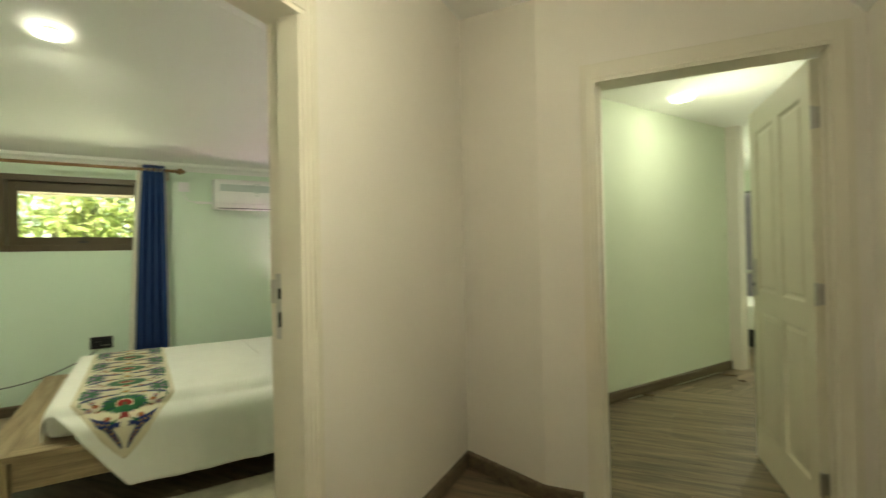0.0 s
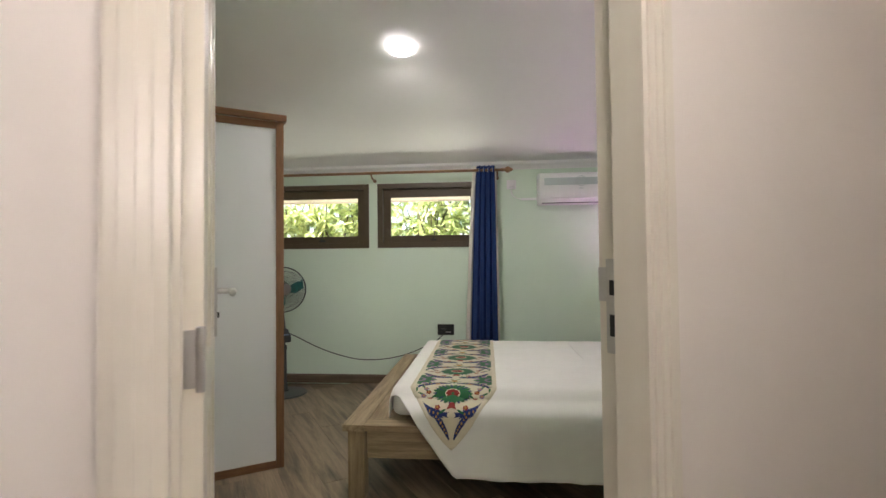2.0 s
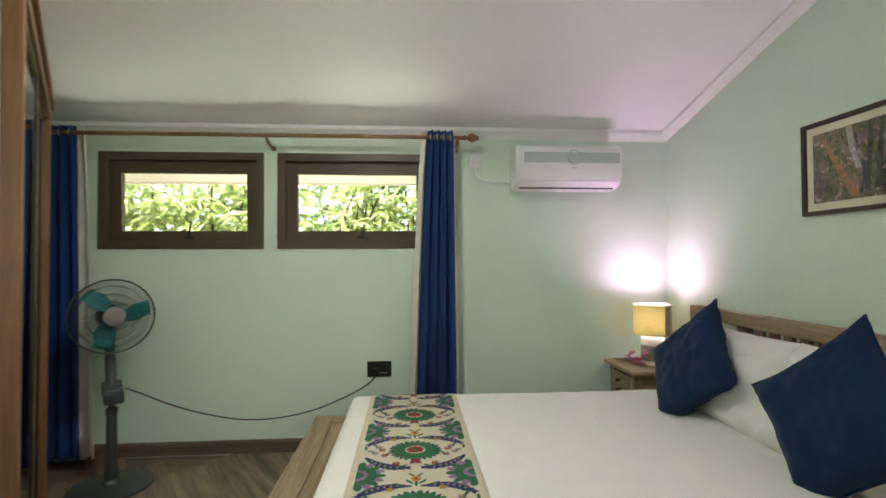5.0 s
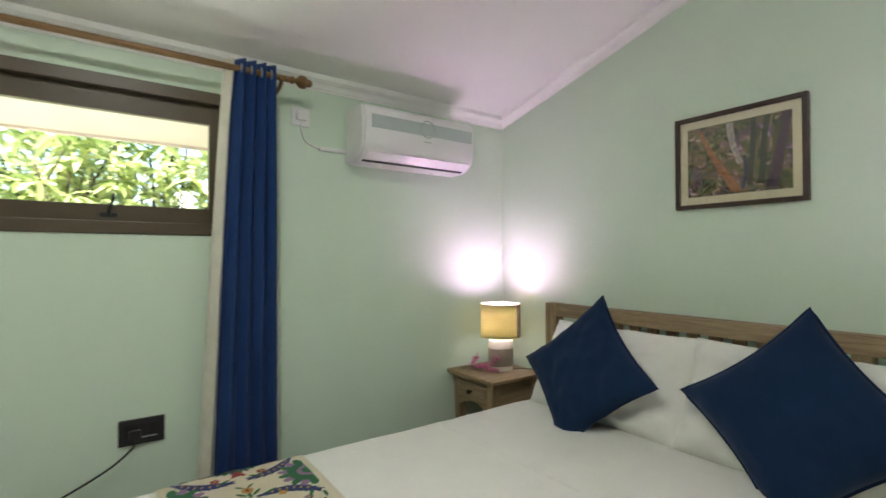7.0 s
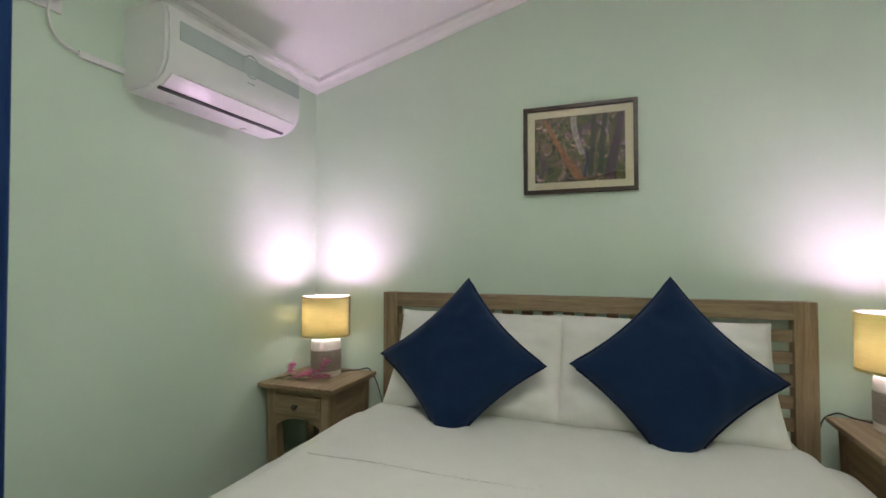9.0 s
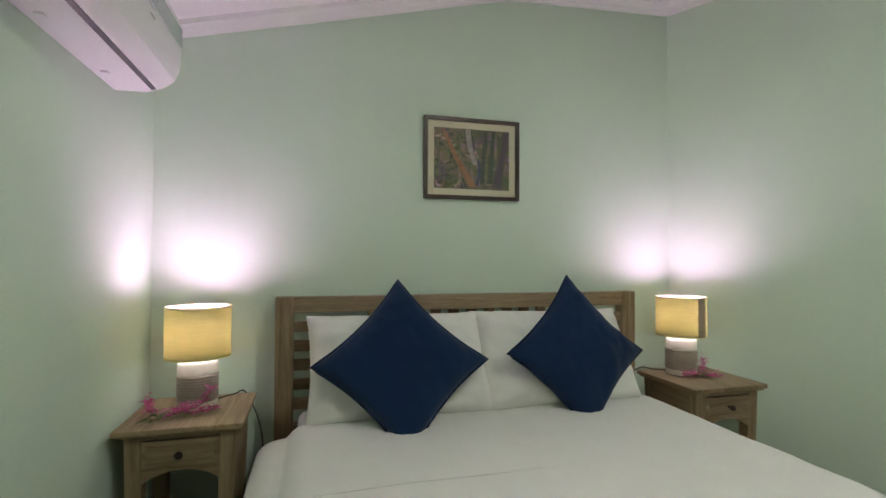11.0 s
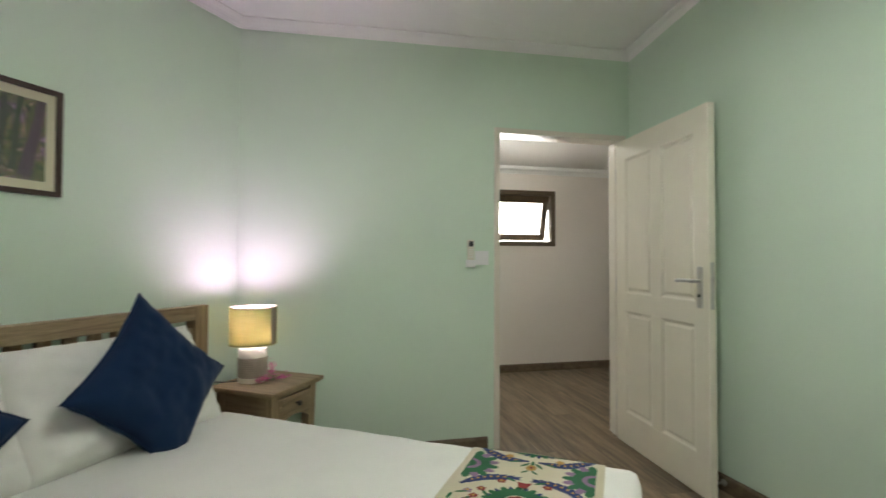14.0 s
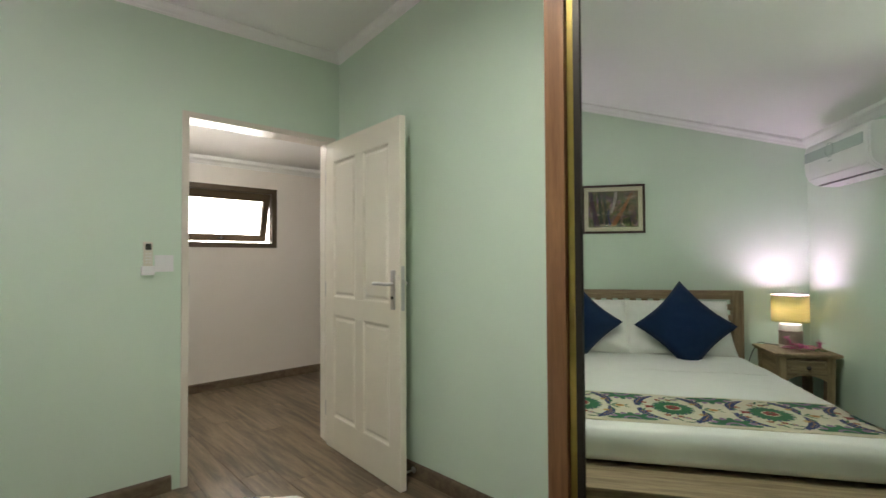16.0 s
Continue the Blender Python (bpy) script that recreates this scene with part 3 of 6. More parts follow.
def shrub(name, x, y, h, wide, seed, label):
    rng = random.Random(seed)
    e = base_of(name, pose(x, y, -0.2), label, "shrub", "shrubs outside the windows")
    bm = bmesh.new()
    tips = []
    for k in range(9):
        a = rng.uniform(0, 6.28)
        r = wide * rng.uniform(0.3, 1.0)
        top = Vector((r * math.cos(a), 0.55 * r * math.sin(a), h * rng.uniform(0.75, 1.0)))
        path = smooth_path([(0.05 * math.cos(a), 0.05 * math.sin(a), 0), top * 0.35 + Vector((0, 0, 0.15)), top * 0.7 + Vector((rng.uniform(-.1, .1), 0, 0.1)), top], 4)
        tube(bm, path, 0.022, 6, 0.3)
        tips += path[4:]
    part("stem", bm, M_BARK, e, smooth=True)
    bm = bmesh.new()
    for k in range(330):
        b = rng.choice(tips) + Vector((rng.gauss(0, 0.30), rng.gauss(0, 0.20), rng.gauss(-0.05, 0.32)))
        for j in range(rng.randint(5, 9)):
            a = rng.uniform(0, 6.28)
            d = Vector((math.cos(a), math.sin(a) - 0.25, rng.uniform(-0.5, 0.45)))
            leaf(bm, b, d, rng.uniform(0.11, 0.20), rng.uniform(0.020, 0.033), rng.uniform(0.1, 0.6), rng)
    me = bpy.data.meshes.new("leaves")
    bm.to_mesh(me)
    bm.free()
    me.materials.append(M_LEAF)
    ob = new("leaves", me)
    ob.parent = e
    ob["kind"] = "stuff"
    return e


for k, (x, y, h, w) in enumerate(((-5.6, 2.1, 2.7, 0.9), (-4.6, 1.85, 2.5, 0.9), (-3.7, 2.0, 2.6, 0.9), (-2.8, 1.85, 2.6, 0.9), (-1.9, 1.95, 2.7, 0.9), (-1.0, 2.0, 2.6, 0.9), (-0.1, 2.2, 2.7, 0.9), (-4.1, 3.0, 3.1, 1.1), (-2.4, 3.1, 3.0, 1.1), (-0.8, 3.0, 3.1, 1.1))):
    shrub("mango_shrub", x, y, h, w, 40 + k, "sunlit green leafy mango shrub outside the window")

# ---- window light and lamps ----
# added fill lamp for light thrown up through the bedroom windows by sunlit ground
lamp("ground_bounce_fill", "AREA", look((-2.7, 0.85, 0.85), (-2.7, -1.6, 2.4)), SILL_FILL, (1.0, 0.99, 0.85), size=2.3, size_y=0.5)
# area lamp stands in for the hall window's daylight, aimed up at the ceiling
lamp("hall_window_daylight", "AREA", look(LP(-2.25, 2.44, 1.52), LP(-0.9, 2.3, 2.4)), HALL_DAY, (1.0, 0.82, 0.80), size=0.8, size_y=0.5)
# glowing sheets stand in for the glare outside these windows
M_GLARE = glow("glowing_backdrop", (1.0, 0.95, 0.97), 3.0)
for nm, c, z, w, h in (("backdrop_hall", LP(-4.2, 2.65), 1.7, 5.0, 3.0), ("backdrop_far_room", Vector((8.2, -3.0, 0)), 1.5, 4.0, 3.0)):
    bm = bmesh.new()
    box(bm, -w / 2, w / 2, -0.01, 0.01, -h / 2, h / 2)
    ob = done(nm, bm, M_GLARE)
    ob.matrix_world = pose(c.x, c.y, z, 0, 0, 33 if nm == "backdrop_hall" else 90)
    tagged(ob, "glowing sheet standing in for the bright outdoors behind the window", "backdrop", kind="structure")

# ---- ceiling lamps ----
def ceiling_lamp(m, r, label, group=""):
    e = base_of("ceiling_lamp", m, label, "ceiling lamp", group)
    bm = bmesh.new()
    lathe(bm, [(r * 0.9, 0.0), (r * 0.9, -0.010), (r * 0.88, -0.012)], 40)
    part("rim", bm, M_WHITE, e, smooth="auto")
    bm = bmesh.new()
    lathe(bm, [(r, -0.004), (r, -0.012), (r * 0.96, -0.018), (r * 0.75, -0.024), (r * 0.4, -0.027), (0.004, -0.028)], 40)
    part("diffuser", bm, M_LAMPGLOW, e, "glowing opal diffuser", smooth=True)
    return e


ceiling_lamp(Matrix.Translation((-2.145, -1.69, 2.566)) @ pose(0, 0, 0, 0), 0.075, "round white surface ceiling lamp, lit")
lamp("ceiling_lamp_light", "AREA", pose(-2.145, -1.69, 2.536), CEIL_W, (1.0, 0.95, 0.93), size=0.08)
ceiling_lamp(Matrix.Translation(LP(-0.85, 2.30, 2.505)) @ pose(0, 0, 0, 0, 0, 36) @ pose(0, 0, 0, -12), 0.09, "round white hall ceiling lamp, lit")
lamp("hall_lamp_light", "POINT", Matrix.Translation(LP(-0.95, 2.0, 2.34)), HALL_LAMP, (1.0, 0.91, 0.88), soft=0.1)

# ---- wardrobe ----
WD0, WD1, WA0, WA1, WH = 2.118, 3.648, 1.985, 2.595, 2.085
M_PANEL = plain("white_laminate", (0.70, 0.71, 0.71), 0.42, var=0.01, scale=3, rel=0.02)
M_GOLD = plain("gold_anodised_profile", (0.42, 0.33, 0.10), 0.28, 1.0, var=0.1, scale=20, rel=0.03)
M_DARKMET = plain("dark_track", (0.03, 0.026, 0.02), 0.4, 0.5, var=0.1, scale=20, rel=0.03)
WDM = DM @ Matrix.Translation((WD0, WA0, 0)) @ pose(0, 0, 0, 0, 0, 0.6) @ Matrix.Translation((-WD0, -WA0, 0))
wd = base_of("wardrobe", WDM, "tall sliding-door wardrobe, white sides framed in brown wood, mirrored front", "wardrobe")
boxpart("side_panel", (WD0 + 0.006, WD0 + 0.024, WA0 + 0.03, WA1 - 0.02, 0.03, WH - 0.03), M_PANEL, wd, "white laminate side panel", 0.001)
boxpart("back_panel", (WD0 + 0.03, WD1 - 0.03, WA1 - 0.018, WA1 - 0.004, 0.03, WH - 0.03), M_PANEL, wd, bevel=0.001)
boxpart("far_side_panel", (WD1 - 0.024, WD1 - 0.006, WA0 + 0.03, WA1 - 0.02, 0.03, WH - 0.03), M_PANEL, wd, bevel=0.001)
for o in (WD0, WD1 - 0.045):
    for a0, a1 in ((WA0, WA0 + 0.045), (WA1 - 0.045, WA1)):
        boxpart("post", (o, o + (0.064 if o == WD0 else 0.045), a0, a1, 0, WH - 0.042), M_BROWN, wd, "brown wood corner post", 0.003)
    boxpart("side_rail", (o + 0.001, o + 0.04, WA0 + 0.045, WA1 - 0.045, 0.0, 0.045), M_BROWN_Y, wd, bevel=0.003)
    boxpart("side_rail", (o + 0.001, o + 0.04, WA0 + 0.045, WA1 - 0.045, WH - 0.085, WH - 0.042), M_BROWN_Y, wd, bevel=0.003)
boxpart("top", (WD0 - 0.014, WD1 + 0.014, WA0 - 0.016, WA1 + 0.005, WH - 0.04, WH), M_BROWN_Y, wd, "brown wood top with a moulded edge", 0.008)
boxpart("front_rail", (WD0 + 0.045, WD1 - 0.045, WA0, WA0 + 0.05, 0.0, 0.06), M_BROWN_Y, wd, bevel=0.003)
boxpart("front_rail", (WD0 + 0.045, WD1 - 0.045, WA0, WA0 + 0.05, WH - 0.09, WH - 0.041), M_BROWN_Y, wd, bevel=0.003)
half = (WD0 + WD1) / 2
for k, (o0, o1, dy) in enumerate(((WD0 + 0.066, half + 0.02, 0.012), (half - 0.02, WD1 - 0.047, 0.030))):
    sd = boxpart("sliding_door", (o0 + 0.03, o1 - 0.03, WA0 + dy + 0.006, WA0 + dy + 0.014, 0.075, WH - 0.105), M_MIRROR, wd, "mirrored sliding door", 0.0)
    for s0, s1, mt in ((o0, o0 + 0.020, M_GOLD), (o0 + 0.020, o0 + 0.040, M_DARKMET), (o1 - 0.040, o1 - 0.020, M_DARKMET), (o1 - 0.020, o1, M_GOLD)):
        boxpart("door_profile", (s0, s1, WA0 + dy, WA0 + dy + 0.016, 0.062, WH - 0.092), mt, sd, bevel=0.002)
    boxpart("door_profile", (o0 + 0.040, o1 - 0.040, WA0 + dy, WA0 + dy + 0.016, 0.062, 0.078), M_GOLD, sd, bevel=0.002)
    boxpart("door_profile", (o0 + 0.040, o1 - 0.040, WA0 + dy, WA0 + dy + 0.016, WH - 0.108, WH - 0.092), M_GOLD, sd, bevel=0.002)


# ---- bed ----
BX0, BX1, BY0, BY1, BT = -2.35, -0.16, -2.31, -0.48, 0.381
bed = base_of("bed", Matrix.Identity(4), "limed teak double bed with slatted headboard and wide foot ledge", "bed")
for y0, y1 in ((BY0, BY0 + 0.11), (BY1 - 0.11, BY1)):
    boxpart("side_board", (BX0 + 0.11, BX1, y0, y1, BT - 0.03, BT), M_TEAK, bed, bevel=0.004)
boxpart("foot_board", (BX0, BX0 + 0.11, BY0, BY1, BT - 0.032, BT + 0.001), M_TEAK_Y, bed, bevel=0.004)
boxpart("deck", (BX0 + 0.11, BX1, BY0 + 0.11, BY1 - 0.11, BT - 0.05, BT - 0.006), M_TEAK_Y, bed, bevel=0.002)
for y in (BY0 + 0.03, BY1 - 0.055):
    boxpart("side_apron", (BX0 + 0.12, BX1 - 0.02, y, y + 0.025, BT - 0.172, BT - 0.031), M_TEAK, bed, bevel=0.002)
boxpart("foot_apron", (BX0 + 0.035, BX0 + 0.06, BY0 + 0.12, BY1 - 0.12, BT - 0.172, BT - 0.033), M_TEAK_Y, bed, bevel=0.002)
for x in (BX0 + 0.022, BX1 - 0.12):
    for y in (BY0 + 0.022, BY1 - 0.107):
        boxpart("leg", (x, x + 0.085, y, y + 0.085, 0, BT - 0.031), M_TEAK_Z, bed, bevel=0.004)
HT, HX0, HX1, HY0, HY1 = 0.989, -0.152, -0.092, -2.289, -0.512
hbd = boxpart("headboard_top_rail", (HX0, HX1, HY0 + 0.075, HY1 - 0.075, HT - 0.068, HT), M_TEAK_Y, bed, bevel=0.004)
for y0, y1 in ((HY0, HY0 + 0.075), (HY1 - 0.075, HY1)):
    boxpart("headboard_post", (HX0 - 0.002, HX1 + 0.002, y0, y1, 0, HT + 0.001), M_TEAK_Z, bed, bevel=0.004)
boxpart("headboard_low_rail", (HX0, HX1, HY0 + 0.075, HY1 - 0.075, 0.36, 0.44), M_TEAK_Y, bed, bevel=0.004)
for yc_ in (-0.935, -1.866):
    boxpart("headboard_divider", (HX0 + 0.008, HX1 - 0.008, yc_ - 0.03, yc_ + 0.03, 0.44, HT - 0.068), M_TEAK_Z, bed, bevel=0.003)
for ya, yb in ((HY1 - 0.075, -0.905), (-1.896, HY0 + 0.075)):
    for k in range(5):
        z = 0.505 + k * 0.083
        boxpart("headboard_slat", (HX0 + 0.018, HX1 - 0.02, min(ya, yb), max(ya, yb), z, z + 0.046), M_TEAK_Y, bed, bevel=0.002)
for k in range(9):
    y = -1.041 - k * 0.09
    boxpart("headboard_slat", (HX0 + 0.018, HX1 - 0.02, y - 0.024, y + 0.024, 0.44, HT - 0.068), M_TEAK_Z, bed, bevel=0.002)

# mattress in its sheet, with the sheet hanging over both long sides
MX0, MX1, MY0, MY1, MZ = -2.125, -0.17, -2.18, -0.61, 0.522


def soft_block(bm, x0, x1, y0, y1, z0, z1, r):
    """A block with rounded edges."""
    vs, fs = box(bm, x0, x1, y0, y1, z0, z1)
    es = list({e for v in vs for e in v.link_edges})
    bmesh.ops.bevel(bm, geom=es, offset=r, segments=5, profile=0.5, affect="EDGES", clamp_overlap=True)


bm = bmesh.new()
soft_block(bm, MX0, MX1, MY0, MY1, BT + 0.002, MZ, 0.045)
mt_ = done("mattress", bm, M_SHEET, smooth=True)
tagged(mt_, "thick mattress in a white fitted sheet on the bed", "mattress")


def cover_z(x, y):
    """Height of the white cover over the bed, draped over the long sides."""
    w = 0.004 * noise.noise(Vector((x * 3.1, y * 4.3, 1.7))) + 0.003 * noise.noise(Vector((x * 9, y * 2.2, 5.1)))
    return MZ + 0.007 + w


def cover_point(x, s, side):
    """s runs from the bed's middle line outwards along the cloth; side is -1 towards the door, 1 towards the window."""
    yc = (MY0 + MY1) / 2
    flat = (MY1 - MY0) / 2 - 0.05
    fold = 0.018 * noise.noise(Vector((x * 6.0, side * 3.0, 0.4))) + 0.010 * noise.noise(Vector((x * 15.0, side, 2.2)))
    if s <= flat:
        return Vector((x, yc + side * s, cover_z(x, yc + side * s)))
    u = s - flat
    if u < 0.13:
        a = u / 0.13 * math.pi / 2 * 0.75
        return Vector((x, yc + side * (flat + 0.085 * math.sin(a)), cover_z(x, yc + side * flat) - 0.085 * (1 - math.cos(a)) * 0.9))
    a = math.pi / 2 * 0.75
    p = Vector((x, yc + side * (flat + 0.085 * math.sin(a)), cover_z(x, yc + side * flat) - 0.085 * (1 - math.cos(a)) * 0.9))
    v = u - 0.13
    lip = (BY1 - BY0) / 2 + 0.012
    y = abs(p.y - yc)
    if v < 0.14:
        t = v / 0.14
        return Vector((x, yc + side * (y + (lip - y) * math.sin(t * math.pi / 2)), p.z - 0.075 * t * t))
    w = v - 0.14
    return Vector((x, yc + side * (lip + (0.004 + fold) * min(1, w / 0.1) + 0.006), p.z - 0.075 - w))


bm = bmesh.new()
NX, NS = 90, 60
flat = (MY1 - MY0) / 2 - 0.05
grid = []
for i in range(NX + 1):
    row = []
    x = -2.22 + 1.82 * i / NX
    hang = 0.44 * min(1.0, max(0.0, (x + 2.085) / 0.30)) ** 0.9
    full = flat + 0.10 + hang
    for j in range(-NS, NS + 1):
        s = abs(j) / NS * full
        p = cover_point(max(x, -2.095), s, -1 if j < 0 else 1)
        over = -2.095 - x
        if over > 0:
            a_ = min(1.0, over / 0.05) * math.pi / 2
            p = Vector((p.x - 0.036 * math.sin(a_), p.y, max(BT + 0.004, p.z - 0.03 * (1 - math.cos(a_)) - max(0.0, over - 0.03))))
        row.append(bm.verts.new(p))
    grid.append(row)
for a, b in zip(grid, grid[1:]):
    for j in range(2 * NS):
        bm.faces.new((a[j], a[j + 1], b[j + 1], b[j]))
cv = done("bed_cover", bm, M_SHEET, smooth=True)
so = cv.modifiers.new("thickness", "SOLIDIFY")
so.thickness, so.offset = 0.003, 1.0
tagged(cv, "smooth white bed cover hanging over the long sides", "bed cover")
# stitched fold line across the cover
bm = bmesh.new()
pts = [cover_point(-0.98, k / 24 * 0.72, 1) + Vector((0, 0, 0.0045)) for k in range(25)]
tube(bm, pts, 0.0014, 5)
part("seam", bm, M_SHEET, cv, smooth=True)


def pillow(bm, w, h, t, seed, ears=0.06, n=22, creases=0.012):
    """A stuffed pillow lying in the xz plane, centred, thick along y."""
    top, bot = [], []
    for i in range(n + 1):
        ra, rb = [], []
        for j in range(n + 1):
            u, v = 2 * i / n - 1, 2 * j / n - 1
            pinch = 1 - ears * (1 - abs(v) ** 2.0) * abs(u) ** 2
            pinch2 = 1 - ears * (1 - abs(u) ** 2.0) * abs(v) ** 2
            x, z = u * w / 2 * pinch, v * h / 2 * pinch2
            d = max(0.0, (1 - u ** 4) * (1 - v ** 4)) ** 0.55
            e = creases * noise.noise(Vector((u * 2.1 + seed, v * 2.3, seed))) + creases * 0.5 * noise.noise(Vector((u * 6, v * 5 + seed, 1.3))) + creases * 0.28 * noise.ridged_multi_fractal(Vector((u * 4 + v * 2.5, v * 3 - u * 1.5 + seed, 2.6)), 1.0, 2.0, 3, 1.0, 2.0) * (abs(u) ** 1.5 + abs(v) ** 1.5)
            ra.append(bm.verts.new((x, t / 2 * d + e * d + 0.0015, z)))
            rb.append(bm.verts.new((x, -t / 2 * d + e * d * 0.6 - 0.0015, z)))
        top.append(ra)
        bot.append(rb)
    for i in range(n):
        for j in range(n):
            bm.faces.new((top[i][j], top[i + 1][j], top[i + 1][j + 1], top[i][j + 1]))
            bm.faces.new((bot[i][j], bot[i][j + 1], bot[i + 1][j + 1], bot[i + 1][j]))
    for i in range(n):
        for A in ((0,), (n,)):
            k = A[0]
            bm.faces.new((top[i][k], bot[i][k], bot[i + 1][k], top[i + 1][k]))
            bm.faces.new((top[k][i], top[k][i + 1], bot[k][i + 1], bot[k][i]))


def frame_from(c, xdir, zdir):
    z = Vector(zdir).normalized()
    x = Vector(xdir)
    x = (x - z * x.dot(z)).normalized()
    y = z.cross(x)
    return Matrix(((x.x, y.x, z.x, c[0]), (x.y, y.y, z.y, c[1]), (x.z, y.z, z.z, c[2]), (0, 0, 0, 1)))


for k, (yc_, tilt) in enumerate(((-1.027, 0.0), (-1.748, 0.03))):
    bm = bmesh.new()
    pillow(bm, 0.77, 0.46, 0.17, 3.0 + k, 0.05, 34, creases=0.032)
    ob = done("pillow", bm, M_PILLOW, smooth=True)
    ob.matrix_world = frame_from((-0.303, yc_, 0.712), (0, 1, tilt), (0.26, 0, 0.44))
    tagged(ob, "plump white bed pillow leaning on the headboard", "pillow", "pillows on the bed")
    bm = bmesh.new()
    pillow(bm, 0.775, 0.465, 0.012, 3.0 + k, 0.05, creases=0.004)
    part("flange", bm, M_PILLOW, ob, smooth=True)

for k, (t_, l_, r_, b_) in enumerate((((-0.307, -1.026, 1.040), (-0.494, -0.662, 0.724), (-0.499, -1.349, 0.755), (-0.553, -0.985, 0.486)),
                                     ((-0.341, -1.798, 1.052), (-0.477, -1.433, 0.755), (-0.427, -2.108, 0.736), (-0.53, -1.784, 0.475)))):
    t_, l_, r_, b_ = map(Vector, (t_, l_, r_, b_))
    c = (t_ + b_ + l_ + r_) / 4
    xd = ((t_ - l_) + (r_ - b_)) / 2
    zd = ((t_ - r_) + (l_ - b_)) / 2
    w = (xd.length + zd.length) / 2
    bm = bmesh.new()
    pillow(bm, w + 0.03, w + 0.03, 0.15, 11.0 + k, 0.12, 36, creases=0.028)
    ob = done("cushion", bm, M_NAVY, smooth=True)
    d1, d2 = xd.normalized() + zd.normalized(), xd.normalized() - zd.normalized()
    d1, d2 = d1.normalized(), d2.normalized()
    ob.matrix_world = frame_from(c, d1 + d2, d1 - d2)
    tagged(ob, "navy blue square cushion standing on one corner", "cushion", "cushions on the bed")
    bm = bmesh.new()
    hw = (w + 0.03) / 2
    pts = []
    for side in range(4):
        for q_ in range(16):
            u = -1 + 2 * q_ / 16
            p = {0: (u, -1), 1: (1, u), 2: (-u, 1), 3: (-1, -u)}[side]
            pinch = 1 - 0.12 * (1 - p[1] ** 2) * p[0] ** 2
            pinch2 = 1 - 0.12 * (1 - p[0] ** 2) * p[1] ** 2
            pts.append((p[0] * hw * pinch, 0, p[1] * hw * pinch2))
    tube(bm, pts + [pts[0]], 0.0065, 6)
    part("piping", bm, M_NAVY, ob, smooth=True)

# ---- bedside tables ----
M_KNOB = plain("dark_knob", (0.03, 0.022, 0.015), 0.35, 0.3, var=0.1, rel=0.02)


def nightstand(m, label):
    """Local x towards the wall (front at -0.2), y across, z up."""
    e = base_of("nightstand", m, label, "bedside table", "bedside tables")
    H = 0.578
    bm = bmesh.new()
    box(bm, -0.205, 0.195, -0.205, 0.205, H - 0.020, H)
    part("tabletop", bm, M_TEAK, e, bevel=0.006, segs=3)
    bm = bmesh.new()
    box(bm, -0.192, 0.188, -0.192, 0.192, H - 0.030, H - 0.0205)
    part("moulding", bm, M_TEAK, e, bevel=0.004)
    for x in (-0.175, 0.125):
        for y in (-0.175, 0.125):
            bm = bmesh.new()
            vs, _ = box(bm, x, x + 0.05, y, y + 0.05, 0, H - 0.031)
            for v in vs:
                if v.co.z < 0.1:
                    v.co.x += 0.012 * (1 if x < 0 else -1)
                    v.co.y += 0.012 * (1 if y < 0 else -1)
            part("leg", bm, M_TEAK_Z, e, bevel=0.003)
    for y in (-0.167, 0.147):
        boxpart("side_apron", (-0.125, 0.125, y, y + 0.02, H - 0.20, H - 0.031), M_TEAK, e, bevel=0.002)
    boxpart("back_apron", (0.147, 0.167, -0.125, 0.125, H - 0.20, H - 0.031), M_TEAK_Y, e, bevel=0.002)
    boxpart("front_rail", (-0.168, -0.145, -0.125, 0.125, H - 0.048, H - 0.031), M_TEAK_Y, e, bevel=0.002)
    d = boxpart("drawer", (-0.176, -0.12, -0.122, 0.122, H - 0.140, H - 0.050), M_TEAK_Y, e, "drawer with a dark knob", 0.004)
    boxpart("drawer_field", (-0.181, -0.1755, -0.105, 0.105, H - 0.126, H - 0.064), M_TEAK_Y, d, bevel=0.003)
    bm = bmesh.new()
    lathe(bm, [(0.006, 0), (0.006, 0.012), (0.013, 0.018), (0.014, 0.024), (0.009, 0.031), (0.002, 0.033)], 16, Matrix.Translation((-0.181, 0, H - 0.095)) @ pose(0, 0, 0, 0, -90))
    part("knob", bm, M_KNOB, d, "dark turned knob", smooth="auto")
    # arched apron under the drawer
    bm = bmesh.new()
    n = 14
    fr, bk = [], []
    for i in range(n + 1):
        y = -0.125 + 0.25 * i / n
        z = H - 0.20 + 0.045 * math.sin(math.pi * i / n) ** 0.7
        fr.append((bm.verts.new((-0.170, y, H - 0.142)), bm.verts.new((-0.170, y, z))))
        bk.append((bm.verts.new((-0.148, y, H - 0.142)), bm.verts.new((-0.148, y, z))))
    for i in range(n):
        bm.faces.new((fr[i][0], fr[i + 1][0], fr[i + 1][1], fr[i][1]))
        bm.faces.new((bk[i][0], bk[i][1], bk[i + 1][1], bk[i + 1][0]))
        bm.faces.new((fr[i][1], fr[i + 1][1], bk[i + 1][1], bk[i][1]))
        bm.faces.new((fr[i][0], bk[i][0], bk[i + 1][0], fr[i + 1][0]))
    for k in (0, n):
        bm.faces.new((fr[k][0], fr[k][1], bk[k][1], bk[k][0]))
    part("arched_apron", bm, M_TEAK_Y, e)
    return e


nightstand(pose(-0.275, -0.230, 0), "limed teak bedside table with one drawer, by the window wall")
nightstand(pose(-0.335, -2.512, 0, 0, 0, 0), "limed teak bedside table with one drawer, by the door wall")

